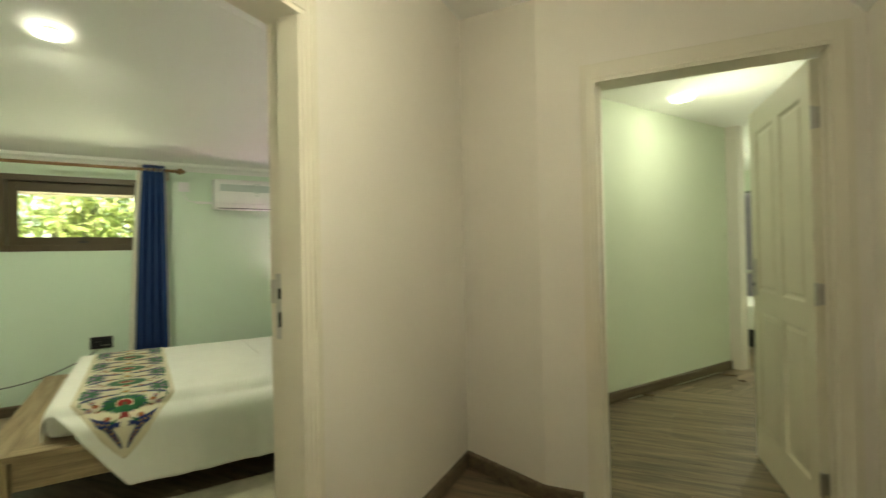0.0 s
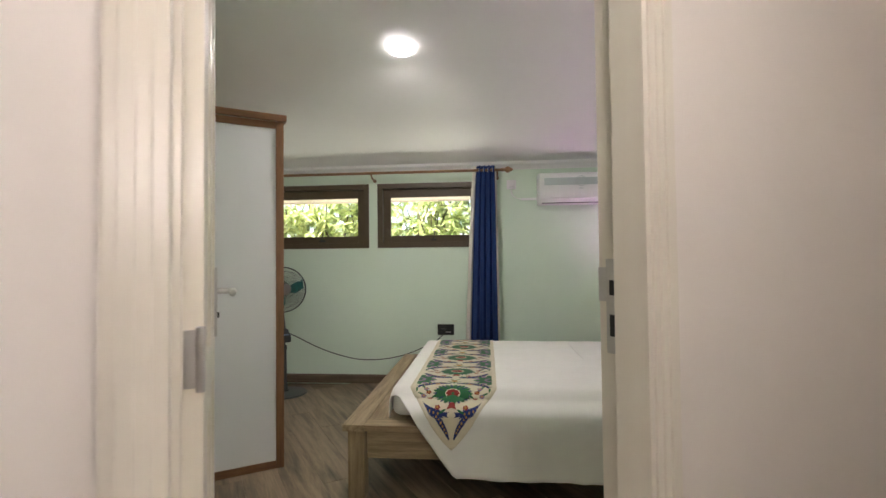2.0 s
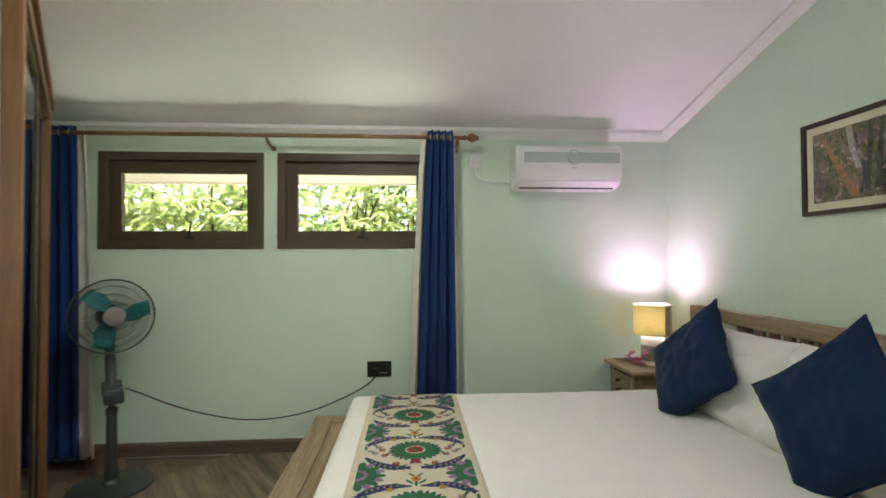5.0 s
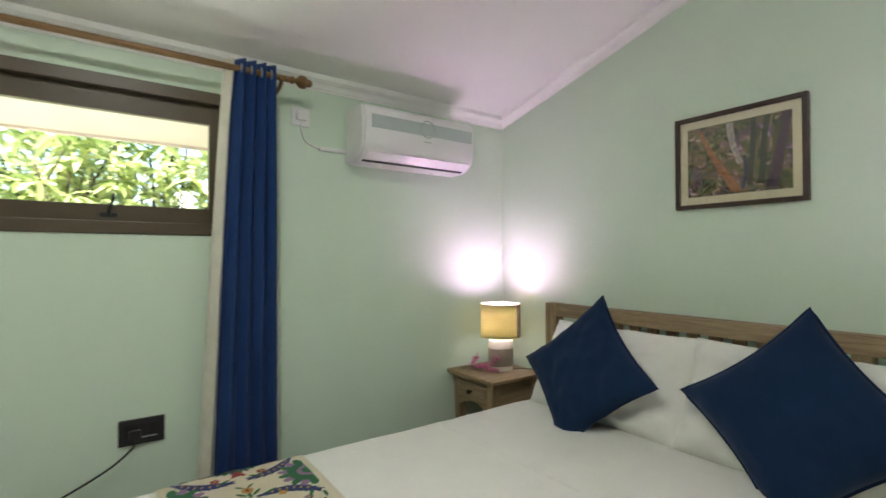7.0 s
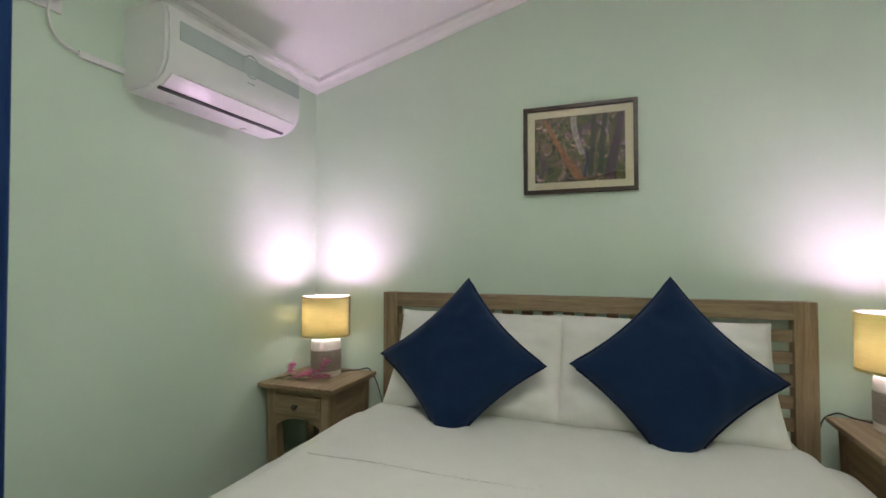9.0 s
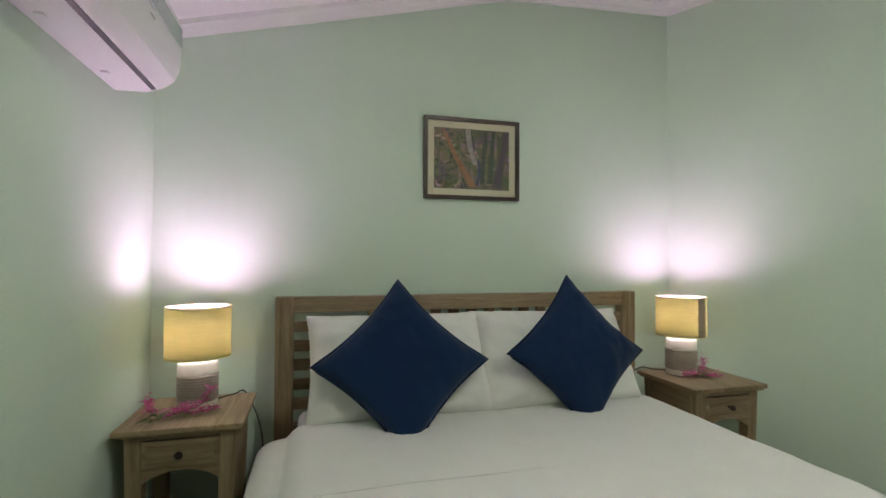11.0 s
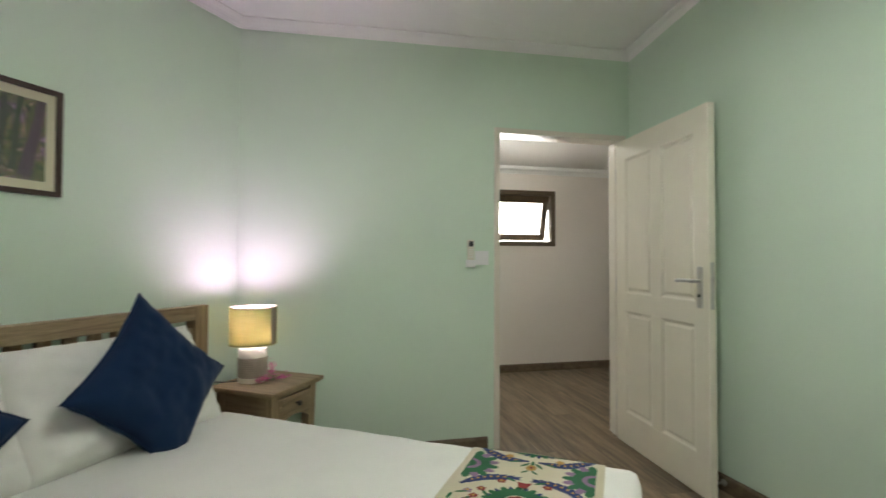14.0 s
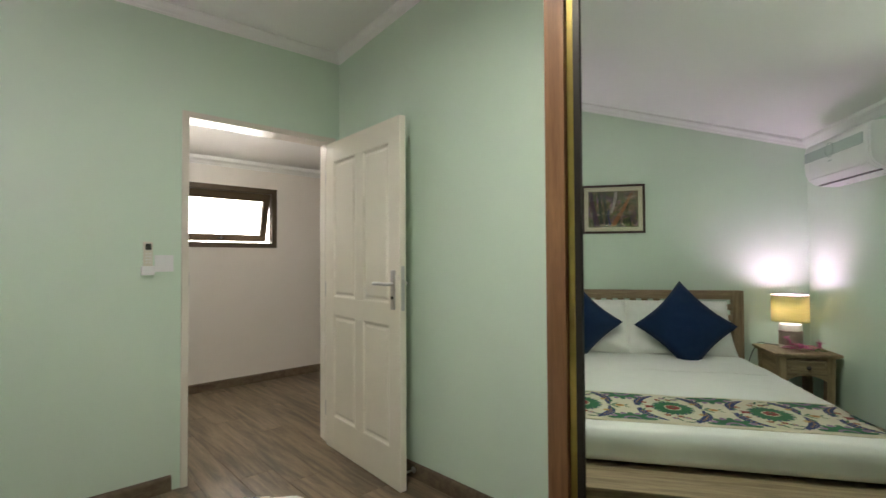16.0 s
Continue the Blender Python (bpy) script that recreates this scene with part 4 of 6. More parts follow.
# ---- table lamps ----
M_CERAMIC = plain("cream_ceramic", (0.70, 0.66, 0.55), 0.35, var=0.03, scale=12, rel=0.04)
M_RIBBED = plain("grey_brown_ribbed_glaze", (0.30, 0.26, 0.20), 0.55, var=0.12, scale=20, rel=0.15)
M_SHADE, _nt, _b = nodes_of("beige_lamp_shade", 0.85, spec=0.2)
_c = ramp(_nt, noise_tex(_nt, coords(_nt, (1, 1, 26)), 14, 3), [(0.3, (0.58, 0.60, 0.30)), (0.7, (0.66, 0.68, 0.37))])
_nt.links.new(_c, _b.inputs["Base Color"])
_t = _nt.nodes.new("ShaderNodeBsdfTranslucent")
_nt.links.new(_c, _t.inputs[0])
_m = _nt.nodes.new("ShaderNodeMixShader")
_m.inputs[0].default_value = 0.62
_nt.links.new(_b.outputs[0], _m.inputs[1])
_nt.links.new(_t.outputs[0], _m.inputs[2])
_nt.links.new(_m.outputs[0], _nt.nodes["Material Output"].inputs[0])
bump(_nt, _b, noise_tex(_nt, coords(_nt, (1, 1, 30)), 60, 2), 0.3, 0.0008)
M_LININGW, _nt, _b = nodes_of("white_shade_lining", 0.8, spec=0.2)
_b.inputs["Base Color"].default_value = (0.82, 0.80, 0.78, 1)
_t = _nt.nodes.new("ShaderNodeBsdfTranslucent")
_t.inputs[0].default_value = (0.80, 0.78, 0.74, 1)
_m = _nt.nodes.new("ShaderNodeMixShader")
_m.inputs[0].default_value = 0.45
_nt.links.new(_b.outputs[0], _m.inputs[1])
_nt.links.new(_t.outputs[0], _m.inputs[2])
_nt.links.new(_m.outputs[0], _nt.nodes["Material Output"].inputs[0])
# faint glow for the added plate across the shade's bottom
M_SPILL_PLATE = glow("glowing_spill_plate", (1.0, 0.86, 0.90), 0.9)


def table_lamp(x, y, z, turn, label):
    e = base_of("table_lamp", pose(x, y, z, 0, 0, turn) @ Matrix.Diagonal((0.96, 0.96, 0.96, 1)), label, "table lamp", "bedside lamps")
    bm = bmesh.new()
    lathe(bm, [(0.070, 0), (0.075, 0.003), (0.075, 0.028)], 36)
    part("foot", bm, M_CERAMIC, e, smooth="auto")
    bm = bmesh.new()
    prof = [(0.074, 0.0285)]
    for k in range(9):
        zz = 0.030 + k * 0.0115
        prof += [(0.0745, zz), (0.0775, zz + 0.003), (0.0775, zz + 0.007), (0.0745, zz + 0.010)]
    prof.append((0.074, 0.134))
    lathe(bm, prof, 36)
    part("ribbed_body", bm, M_RIBBED, e, "grey-brown ribbed ceramic body", smooth=True)
    bm = bmesh.new()
    lathe(bm, [(0.0745, 0.1345), (0.075, 0.138), (0.075, 0.176), (0.070, 0.184), (0.020, 0.188), (0.014, 0.192)], 36)
    part("shoulder", bm, M_CERAMIC, e, "cream ceramic shoulder", smooth="auto")
    bm = bmesh.new()
    lathe(bm, [(0.013, 0.192), (0.013, 0.205)], 16)
    part("neck", bm, M_WHITE, e, smooth="auto")
    # wide disc added to block the lamp's light downwards
    bm = bmesh.new()
    lathe(bm, [(0.013, 0.205), (0.030, 0.207), (0.112, 0.211), (0.112, 0.215), (0.050, 0.218), (0.004, 0.220)], 28)
    part("spill_plate", bm, M_SPILL_PLATE, e, "added glowing plate that keeps light from spilling below the shade", smooth=True)
    z0, z1, r = 0.205, 0.403, 0.122
    bm = bmesh.new()
    lathe(bm, [(r, z0), (r, z1)], 56, cap=False)
    sh_ = part("shade", bm, M_SHADE, e, "beige fabric drum shade", smooth="auto")
    sh_.modifiers.new("thickness", "SOLIDIFY").thickness = 0.0012
    bm = bmesh.new()
    lathe(bm, [(r - 0.0022, z0), (r - 0.0022, z1), (r - 0.0032, z1), (r - 0.0032, z0), (r - 0.0022, z0)], 56, cap=False)
    part("lining", bm, M_LININGW, sh_, "white shade lining", smooth="auto")
    for zz in (z0, z1):
        bm = bmesh.new()
        lathe(bm, [(r + 0.0008, zz - 0.004), (r + 0.0014, zz), (r + 0.0008, zz + 0.004), (r - 0.0028, zz + 0.004), (r - 0.0028, zz - 0.004), (r + 0.0008, zz - 0.004)], 56, cap=False)
        part("shade_band", bm, M_SHADE, sh_, smooth=True)
    bm = bmesh.new()
    for i in range(6):
        a0, a1 = [radians(-12 + 24 * (i + k) / 6) for k in (0, 1)]
        q = [bm.verts.new(((r + 0.0012) * math.cos(a), (r + 0.0012) * math.sin(a), zz)) for a, zz in ((a0, z0), (a1, z0), (a1, z1), (a0, z1))]
        bm.faces.new(q)
    part("shade_seam", bm, M_RIBBED, sh_, "overlapped dark seam", smooth=True)
    bm = bmesh.new()
    for k in range(3):
        a = 2.094 * k
        tube(bm, [(0.012 * math.cos(a), 0.012 * math.sin(a), 0.203), ((r - 0.002) * math.cos(a), (r - 0.002) * math.sin(a), 0.213)], 0.0016, 6)
    part("spider", bm, M_STEEL, e, smooth=True)
    lamp("table_lamp_light", "POINT", pose(x, y, z + 0.288), BED_W, (1.0, 0.58, 1.0), soft=0.07)
    return e


table_lamp(-0.238, -0.236, 0.5795, -68, "table lamp with a ribbed ceramic base and lit beige shade")
table_lamp(-0.268, -2.473, 0.5795, 190, "table lamp with a ribbed ceramic base and lit beige shade")
for pts, nm in (([(-0.19, -0.29, 0.588), (-0.12, -0.35, 0.586), (-0.055, -0.39, 0.57), (-0.04, -0.45, 0.40), (-0.05, -0.47, 0.15), (-0.08, -0.475, 0.01)], 1), ([(-0.22, -2.42, 0.588), (-0.17, -2.38, 0.586), (-0.12, -2.34, 0.583), (-0.07, -2.31, 0.50), (-0.045, -2.30, 0.2), (-0.03, -2.31, 0.01)], 2)):
    bm = bmesh.new()
    tube(bm, smooth_path(pts, 6), 0.003, 6)
    tagged(done("lamp_cord", bm, M_BLACK, smooth=True), "thin black lamp cord behind the bedside table", "cord")

# ---- flower sprays on the bedside tables ----
M_PINK = leaf_mat("pink_blossom", (0.45, 0.06, 0.20), (0.62, 0.16, 0.36))
M_SPRIG = leaf_mat("sprig_leaf", (0.06, 0.12, 0.03), (0.13, 0.22, 0.06))


def spray(z, stems, seed, label):
    rng = random.Random(seed)
    e = base_of("flower_spray", pose(stems[0][0][0], stems[0][0][1], z), label, "flowers", "flower sprays")
    inv = e.matrix_world.inverted()
    for pts in stems:
        path = [inv @ Vector((p[0], p[1], z + p[2])) for p in smooth_path(pts, 6)]
        bm = bmesh.new()
        tube(bm, path, 0.0018, 6, 0.6)
        part("stem", bm, M_SPRIG, e, smooth=True)
        bm = bmesh.new()
        for p in path[len(path) // 3:]:
            for k in range(7):
                c = p + Vector((rng.gauss(0, 0.009), rng.gauss(0, 0.009), abs(rng.gauss(0.005, 0.009))))
                for j in range(5):
                    a = rng.uniform(0, 6.28)
                    leaf(bm, c, Vector((math.cos(a), math.sin(a), rng.uniform(-0.2, 0.9))), rng.uniform(0.006, 0.011), 0.0032, 0.2, rng)
        ob = part("blossom", bm, M_PINK, e, "small pink blossoms")
        ob["kind"] = "stuff"
    p0 = inv @ Vector((stems[0][0][0], stems[0][0][1], z + 0.006))
    for k in range(9):
        bm = bmesh.new()
        a = rng.uniform(0, 6.28)
        leaf(bm, p0 + Vector((rng.gauss(0, 0.03), rng.gauss(0, 0.03), 0.003)), Vector((math.cos(a), math.sin(a), 0.15)), rng.uniform(0.03, 0.055), 0.012, 0.15, rng)
        part("leaf", bm, M_SPRIG, e, "green heart-shaped leaf")
    return e


spray(0.580, [[(-0.390, -0.130, 0.004), (-0.365, -0.200, 0.014), (-0.340, -0.270, 0.035), (-0.325, -0.305, 0.085)], [(-0.390, -0.130, 0.004), (-0.375, -0.180, 0.012), (-0.350, -0.225, 0.03)],
              [(-0.375, -0.140, 0.004), (-0.335, -0.100, 0.02), (-0.295, -0.080, 0.045)], [(-0.385, -0.180, 0.006), (-0.355, -0.260, 0.012), (-0.345, -0.320, 0.012)]], 5, "spray of pink coral-vine blossoms with leaves lying by the lamp")
spray(0.580, [[(-0.365, -2.525, 0.004), (-0.355, -2.475, 0.014), (-0.345, -2.425, 0.012)], [(-0.365, -2.525, 0.004), (-0.325, -2.555, 0.03), (-0.295, -2.585, 0.065)], [(-0.365, -2.505, 0.004), (-0.395, -2.525, 0.012), (-0.415, -2.555, 0.01)]], 8, "spray of pink coral-vine blossoms lying by the lamp")

# ---- air conditioner ----
AX0, AX1, AZ0, AZ1 = -1.122, -0.412, 1.733, 2.020
M_ACGREY = plain("translucent_grey_strip", (0.52, 0.60, 0.58), 0.15, var=0.01, rel=0.0)
ac = base_of("air_conditioner", Matrix.Identity(4), "white split air conditioner with a grey strip, on the wall", "air conditioner")
prof = [(-0.002, AZ0), (-0.10, AZ0 + 0.002), (-0.15, AZ0 + 0.018), (-0.185, AZ0 + 0.045), (-0.203, AZ0 + 0.085), (-0.208, AZ0 + 0.14), (-0.206, AZ1 - 0.05), (-0.198, AZ1 - 0.018), (-0.18, AZ1 - 0.004), (-0.15, AZ1), (-0.002, AZ1)]


def extrude_x(bm, prof, x0, x1):
    a = [bm.verts.new((x0, y, z)) for y, z in prof]
    b = [bm.verts.new((x1, y, z)) for y, z in prof]
    n = len(prof)
    for i in range(n):
        bm.faces.new((a[i], a[(i + 1) % n], b[(i + 1) % n], b[i]))
    bm.faces.new(a)
    bm.faces.new(list(reversed(b)))


bm = bmesh.new()
extrude_x(bm, prof, AX0 + 0.012, AX1 - 0.012)
part("body", bm, M_WHITE, ac, smooth="auto", bevel=0.003)
for x0, x1 in ((AX0, AX0 + 0.0115), (AX1 - 0.0115, AX1)):
    bm = bmesh.new()
    extrude_x(bm, [(y * 0.965, AZ0 + 0.004 + (z - AZ0) * 0.975) for y, z in prof], x0, x1)
    part("end_cap", bm, M_WHITE, ac, smooth="auto", bevel=0.004)
bm = bmesh.new()
box(bm, AX0 + 0.05, AX1 - 0.02, -0.2105, -0.2055, AZ0 + 0.165, AZ0 + 0.232)
part("grey_strip", bm, M_ACGREY, ac, "pale grey glossy strip", bevel=0.001)
bm = bmesh.new()
mm = Matrix.Translation(((AX0 + AX1) / 2 + 0.03, -0.2105, AZ0 + 0.20)) @ pose(0, 0, 0, 90)
rings = []
for i in range(40):
    a = 2 * math.pi * i / 40
    rings.append(mm @ Vector((0.045 * math.cos(a), 0.045 * math.sin(a), 0)))
tube(bm, rings + [rings[0]], 0.003, 6)
part("emblem_ring", bm, M_ACGREY, ac, smooth=True)
boxpart("badge", ((AX0 + AX1) / 2 + 0.01, (AX0 + AX1) / 2 + 0.05, -0.2095, -0.2075, AZ0 + 0.128, AZ0 + 0.134), M_ACGREY, ac, bevel=0.0)
# louvre on the slanted underside, and a black strip for the outlet slot's shade
um = Matrix.Translation(((AX0 + AX1) / 2, -0.168, AZ0 + 0.030)) @ pose(0, 0, 0, -38)
bm = bmesh.new()
box(bm, -0.32, 0.32, -0.030, 0.030, -0.003, 0.004, um)
part("louvre", bm, M_WHITE, ac, "white outlet louvre", bevel=0.002)
bm = bmesh.new()
um2 = Matrix.Translation(((AX0 + AX1) / 2, -0.128, AZ0 + 0.0085)) @ pose(0, 0, 0, -20)
box(bm, -0.32, 0.32, -0.007, 0.007, -0.003, 0.003, um2)
part("outlet_slot_shade", bm, M_BLACK, ac, "black strip standing for the shade in the air outlet slot", bevel=0.001)
for x in (AX0 + 0.15, AX1 - 0.2):
    boxpart("foot_clip", (x, x + 0.02, -0.05, -0.03, AZ0 - 0.005, AZ0 + 0.001), M_WHITE, ac, bevel=0.002)
# its socket, plug and cable
so_ = base_of("wall_socket", pose(-1.366, 0, 1.944), "white wall socket with the air conditioner's plug", "socket")
boxpart("face_plate", (-0.045, 0.045, -0.012, -0.0005, -0.045, 0.045), M_WHITE, so_, bevel=0.003)
boxpart("plug", (-0.028, 0.022, -0.042, -0.0125, -0.022, 0.024), M_WHITE, so_, "white three-pin plug", 0.007)
boxpart("rocker", (0.028, 0.040, -0.0155, -0.0125, 0.0, 0.022), M_WHITE, so_, bevel=0.001)
bm = bmesh.new()
tube(bm, smooth_path([(-1.366, -0.03, 1.924), (-1.369, -0.03, 1.87), (-1.345, -0.02, 1.825), (-1.30, -0.012, 1.805), (-1.26, -0.008, 1.80)], 6), 0.004, 8)
cb = done("power_cable", bm, M_WHITE, smooth=True)
tagged(cb, "white power cable running to the air conditioner", "cable")
bm = bmesh.new()
box(bm, -1.27, AX0 + 0.001, -0.014, -0.0008, 1.788, 1.810)
part("trunking", bm, M_WHITE, cb, "white cable trunking", bevel=0.003)

# ---- picture ----
PY0, PY1, PZ0, PZ1 = -1.693, -1.187, 1.456, 1.867
M_PFRAME = plain("dark_picture_frame", (0.045, 0.026, 0.018), 0.35, var=0.15, scale=20, rel=0.1)
M_MAT = plain("cream_mount", (0.66, 0.62, 0.44), 0.8, var=0.02, rel=0.05)
M_PRINT, _nt, _b = nodes_of("forest_print", 0.6)
_v = coords(_nt)
_n1 = noise_tex(_nt, _v, 26, 6, 0.7, 1.5)
_c1 = ramp(_nt, _n1, [(0.36, (0.008, 0.008, 0.016)), (0.45, (0.03, 0.06, 0.015)), (0.5, (0.20, 0.16, 0.07)), (0.55, (0.07, 0.03, 0.07)), (0.64, (0.50, 0.36, 0.30))])
_c2 = ramp(_nt, noise_tex(_nt, _v, 9, 4, 0.6, 0.8), [(0.40, (0.35, 0.50, 0.22)), (0.5, (0.75, 0.75, 0.6)), (0.62, (0.40, 0.32, 0.75))])
_nt.links.new(mix(_nt, _c1, _c2, 0.75, "OVERLAY"), _b.inputs["Base Color"])
pic = base_of("picture", Matrix.Identity(4), "framed forest print with a cream mount in a dark frame", "picture")
fw = 0.019
for d in ((-0.026, -0.001, PY0, PY0 + fw, PZ0, PZ1), (-0.026, -0.001, PY1 - fw, PY1, PZ0, PZ1), (-0.026, -0.001, PY0 + fw, PY1 - fw, PZ0, PZ0 + fw), (-0.026, -0.001, PY0 + fw, PY1 - fw, PZ1 - fw, PZ1)):
    boxpart("frame_bar", d, M_PFRAME, pic, bevel=0.003)
boxpart("mount", (-0.010, -0.006, PY0 + fw, PY1 - fw, PZ0 + fw, PZ1 - fw), M_MAT, pic, "cream mount", 0.0)
ma = 0.034
QY0, QY1, QZ0, QZ1 = PY0 + fw + ma, PY1 - fw - ma, PZ0 + fw + ma, PZ1 - fw - ma
pr = boxpart("print", (-0.0118, -0.0102, QY0, QY1, QZ0, QZ1), M_PRINT, pic, "colourful print of forest trunks", 0.0)


def trunk(u0, v0, w0, u1, v1, w1, c):
    bm = bmesh.new()
    L_, R2 = [], []
    for k in range(9):
        t = k / 8
        u = u0 + (u1 - u0) * t + 0.012 * math.sin(5 * t + u0 * 20)
        v, w = v0 + (v1 - v0) * t, w0 + (w1 - w0) * t
        for lst, sg in ((L_, -1), (R2, 1)):
            lst.append(bm.verts.new((-0.0122, QY1 - (QY1 - QY0) * min(0.995, max(0.005, u + sg * w)), QZ0 + (QZ1 - QZ0) * v)))
    for k in range(8):
        bm.faces.new((L_[k], R2[k], R2[k + 1], L_[k + 1]))
    part("printed_trunk", bm, plain("print_ink", c, 0.6, var=0.4, scale=60, rel=0.0), pr)


trunk(0.11, 0.97, 0.018, 0.50, 0.03, 0.055, (0.30, 0.13, 0.05))
trunk(0.43, 0.99, 0.035, 0.53, 0.40, 0.03, (0.36, 0.32, 0.29))
trunk(0.52, 0.56, 0.012, 0.63, 0.48, 0.008, (0.34, 0.32, 0.28))
trunk(0.66, 0.99, 0.025, 0.64, 0.08, 0.03, (0.035, 0.045, 0.03))
trunk(0.80, 0.99, 0.025, 0.72, 0.10, 0.03, (0.03, 0.05, 0.022))
trunk(0.95, 0.99, 0.035, 0.84, 0.05, 0.06, (0.06, 0.035, 0.055))
trunk(0.59, 0.5, 0.014, 0.57, 0.06, 0.018, (0.03, 0.04, 0.12))
trunk(0.10, 0.33, 0.03, 0.40, 0.24, 0.02, (0.06, 0.045, 0.045))
bm = bmesh.new()
box(bm, -0.017, -0.0145, PY0 + fw + 0.001, PY1 - fw - 0.001, PZ0 + fw + 0.001, PZ1 - fw - 0.001)
gl = part("glazing", bm, M_GLASS, pic, "clear picture glass")
gl.visible_shadow = False

# ---- curtains and rod ----
M_ROD = wood("turned_rod_wood", (0.16, 0.085, 0.035), (0.34, 0.20, 0.09), 0.4, axis=0, stretch=12, scale=4)
RY, RZ = -0.15, 2.066
rod = base_of("curtain_rod", pose(0, RY, RZ), "long brown wooden curtain rod with turned finials", "curtain rod")
bm = bmesh.new()
lathe(bm, [(0.0135, -4.25), (0.0135, -1.46)], 18, pose(0, 0, 0, 0, 90))
part("pole", bm, M_ROD, rod, smooth="auto")
fin = [(0.014, 0), (0.018, 0.004), (0.018, 0.012), (0.012, 0.018), (0.012, 0.026), (0.024, 0.036), (0.031, 0.052), (0.028, 0.070), (0.016, 0.080), (0.019, 0.086), (0.015, 0.096), (0.004, 0.104)]
bm = bmesh.new()
lathe(bm, fin, 20, Matrix.Translation((-1.462, 0, 0)) @ pose(0, 0, 0, 0, 90))
part("finial", bm, M_ROD, rod, "turned wooden finial", smooth=True)
bm = bmesh.new()
lathe(bm, fin, 20, Matrix.Translation((-4.25, 0, 0)) @ pose(0, 0, 0, 0, -90))
part("finial", bm, M_ROD, rod, "turned wooden finial", smooth=True)
for x in (-4.12, -2.725, -1.505):
    bm = bmesh.new()
    tube(bm, smooth_path([(x, -RY - 0.004, -0.052), (x, 0.06, -0.045), (x, 0.014, -0.034), (x, -0.004, -0.020), (x, -0.018, -0.010)], 5), 0.009, 8)
    lathe(bm, [(0.018, 0), (0.018, 0.006)], 14, Matrix.Translation((x, -RY - 0.001, -0.052)) @ pose(0, 0, 0, 90))
    part("bracket", bm, M_ROD, rod, "wooden rod bracket", smooth="auto")


def curtain(xt0, xt1, xb0, xb1, folds, lining_left, lining_right, label, seed):
    top, bot = RZ + 0.042, 0.05
    e = base_of("curtain", pose((xb0 + xb1) / 2, RY, 0), label, "curtain", "bedroom curtains")
    cx = (xb0 + xb1) / 2

    def sheet_(name, u0, u1, back, mat, amp):
        bm = bmesh.new()
        rows = []
        n, k = 72, 40
        for i in range(k + 1):
            t = i / k
            z = top + (bot - top) * t
            a0 = xt0 + (xb0 - xt0) * t ** 0.8
            a1 = xt1 + (xb1 - xt1) * t ** 0.8
            row = []
            for j in range(n + 1):
                u = u0 + (u1 - u0) * j / n
                ph = 2 * math.pi * folds * u
                y = amp * (0.8 + 0.35 * t) * math.sin(ph + 0.5 * math.sin(2.5 * t + seed)) + 0.006 * noise.noise(Vector((u * 9, t * 3, seed)))
                x = a0 + (a1 - a0) * u + 0.010 * math.sin(2 * ph)
                row.append(bm.verts.new((x - cx, y + back, z)))
            rows.append(row)
        for a, b in zip(rows, rows[1:]):
            for j in range(n):
                bm.faces.new((a[j], a[j + 1], b[j + 1], b[j]))
        ob = part(name, bm, mat, e, smooth=True)
        m = ob.modifiers.new("thickness", "SOLIDIFY")
        m.thickness = 0.0015
        return ob

    sheet_("drape", 0.0, 1.0, 0.0, M_CURTAIN, 0.034)
    ln = sheet_("lining", -lining_left, 1.0 + lining_right, 0.024, M_LINING, 0.030)
    ln["label"] = "cream curtain lining showing at the edge"
    for j in range(folds):
        u = (j + 0.5) / folds
        bm = bmesh.new()
        r = [(0.022 * math.cos(2 * math.pi * q / 20), 0.022 * math.sin(2 * math.pi * q / 20)) for q in range(20)]
        x = xt0 + (xt1 - xt0) * u - cx
        pts = [(x, c * 0.9, RZ + s_) for c, s_ in r]
        tube(bm, pts + [pts[0]], 0.0035, 6)
        part("eyelet", bm, M_STEEL, e, "metal eyelet ring", smooth=True)
    return e


curtain(-1.700, -1.530, -1.785, -1.512, 4, 0.17, 0.05, "royal blue eyelet curtain drawn to the side, cream lined", 1.0)
curtain(-4.13, -3.89, -4.17, -3.83, 4, 0.0, 0.22, "royal blue eyelet curtain beside the fan, cream lined", 2.3)

# ---- wall fittings ----
M_DARKPLATE = plain("dark_grey_plate", (0.02, 0.02, 0.022), 0.3, var=0.08, rel=0.02)
sk = base_of("double_socket", pose(-2.024, 0, 0.531), "black wall socket with the fan's plug in it", "socket")
boxpart("face_plate", (-0.081, 0.081, -0.013, -0.0005, -0.052, 0.052), M_DARKPLATE, sk, bevel=0.003)
boxpart("inset", (-0.062, 0.062, -0.0155, -0.0132, -0.034, 0.034), M_BLACK, sk, bevel=0.001)
boxpart("plug", (-0.045, -0.005, -0.042, -0.0157, -0.026, 0.012), M_BLACK, sk, "black plug", 0.005)
boxpart("chrome_line", (0.0, 0.052, -0.0168, -0.0157, -0.026, -0.020), M_STEEL, sk, bevel=0.0)
bm = bmesh.new()
tube(bm, smooth_path([(-2.052, -0.035, 0.51), (-2.057, -0.045, 0.48), (-2.13, -0.05, 0.42), (-2.27, -0.055, 0.352), (-2.44, -0.07, 0.29), (-2.65, -0.10, 0.255), (-2.87, -0.15, 0.265), (-3.08, -0.23, 0.335), (-3.24, -0.31, 0.42), (-3.36, -0.37, 0.50), (-3.44, -0.40, 0.545)], 8), 0.0042, 8)
tagged(done("fan_cord", bm, M_BLACK, smooth=True), "black cord slung from the fan to the socket", "cord")

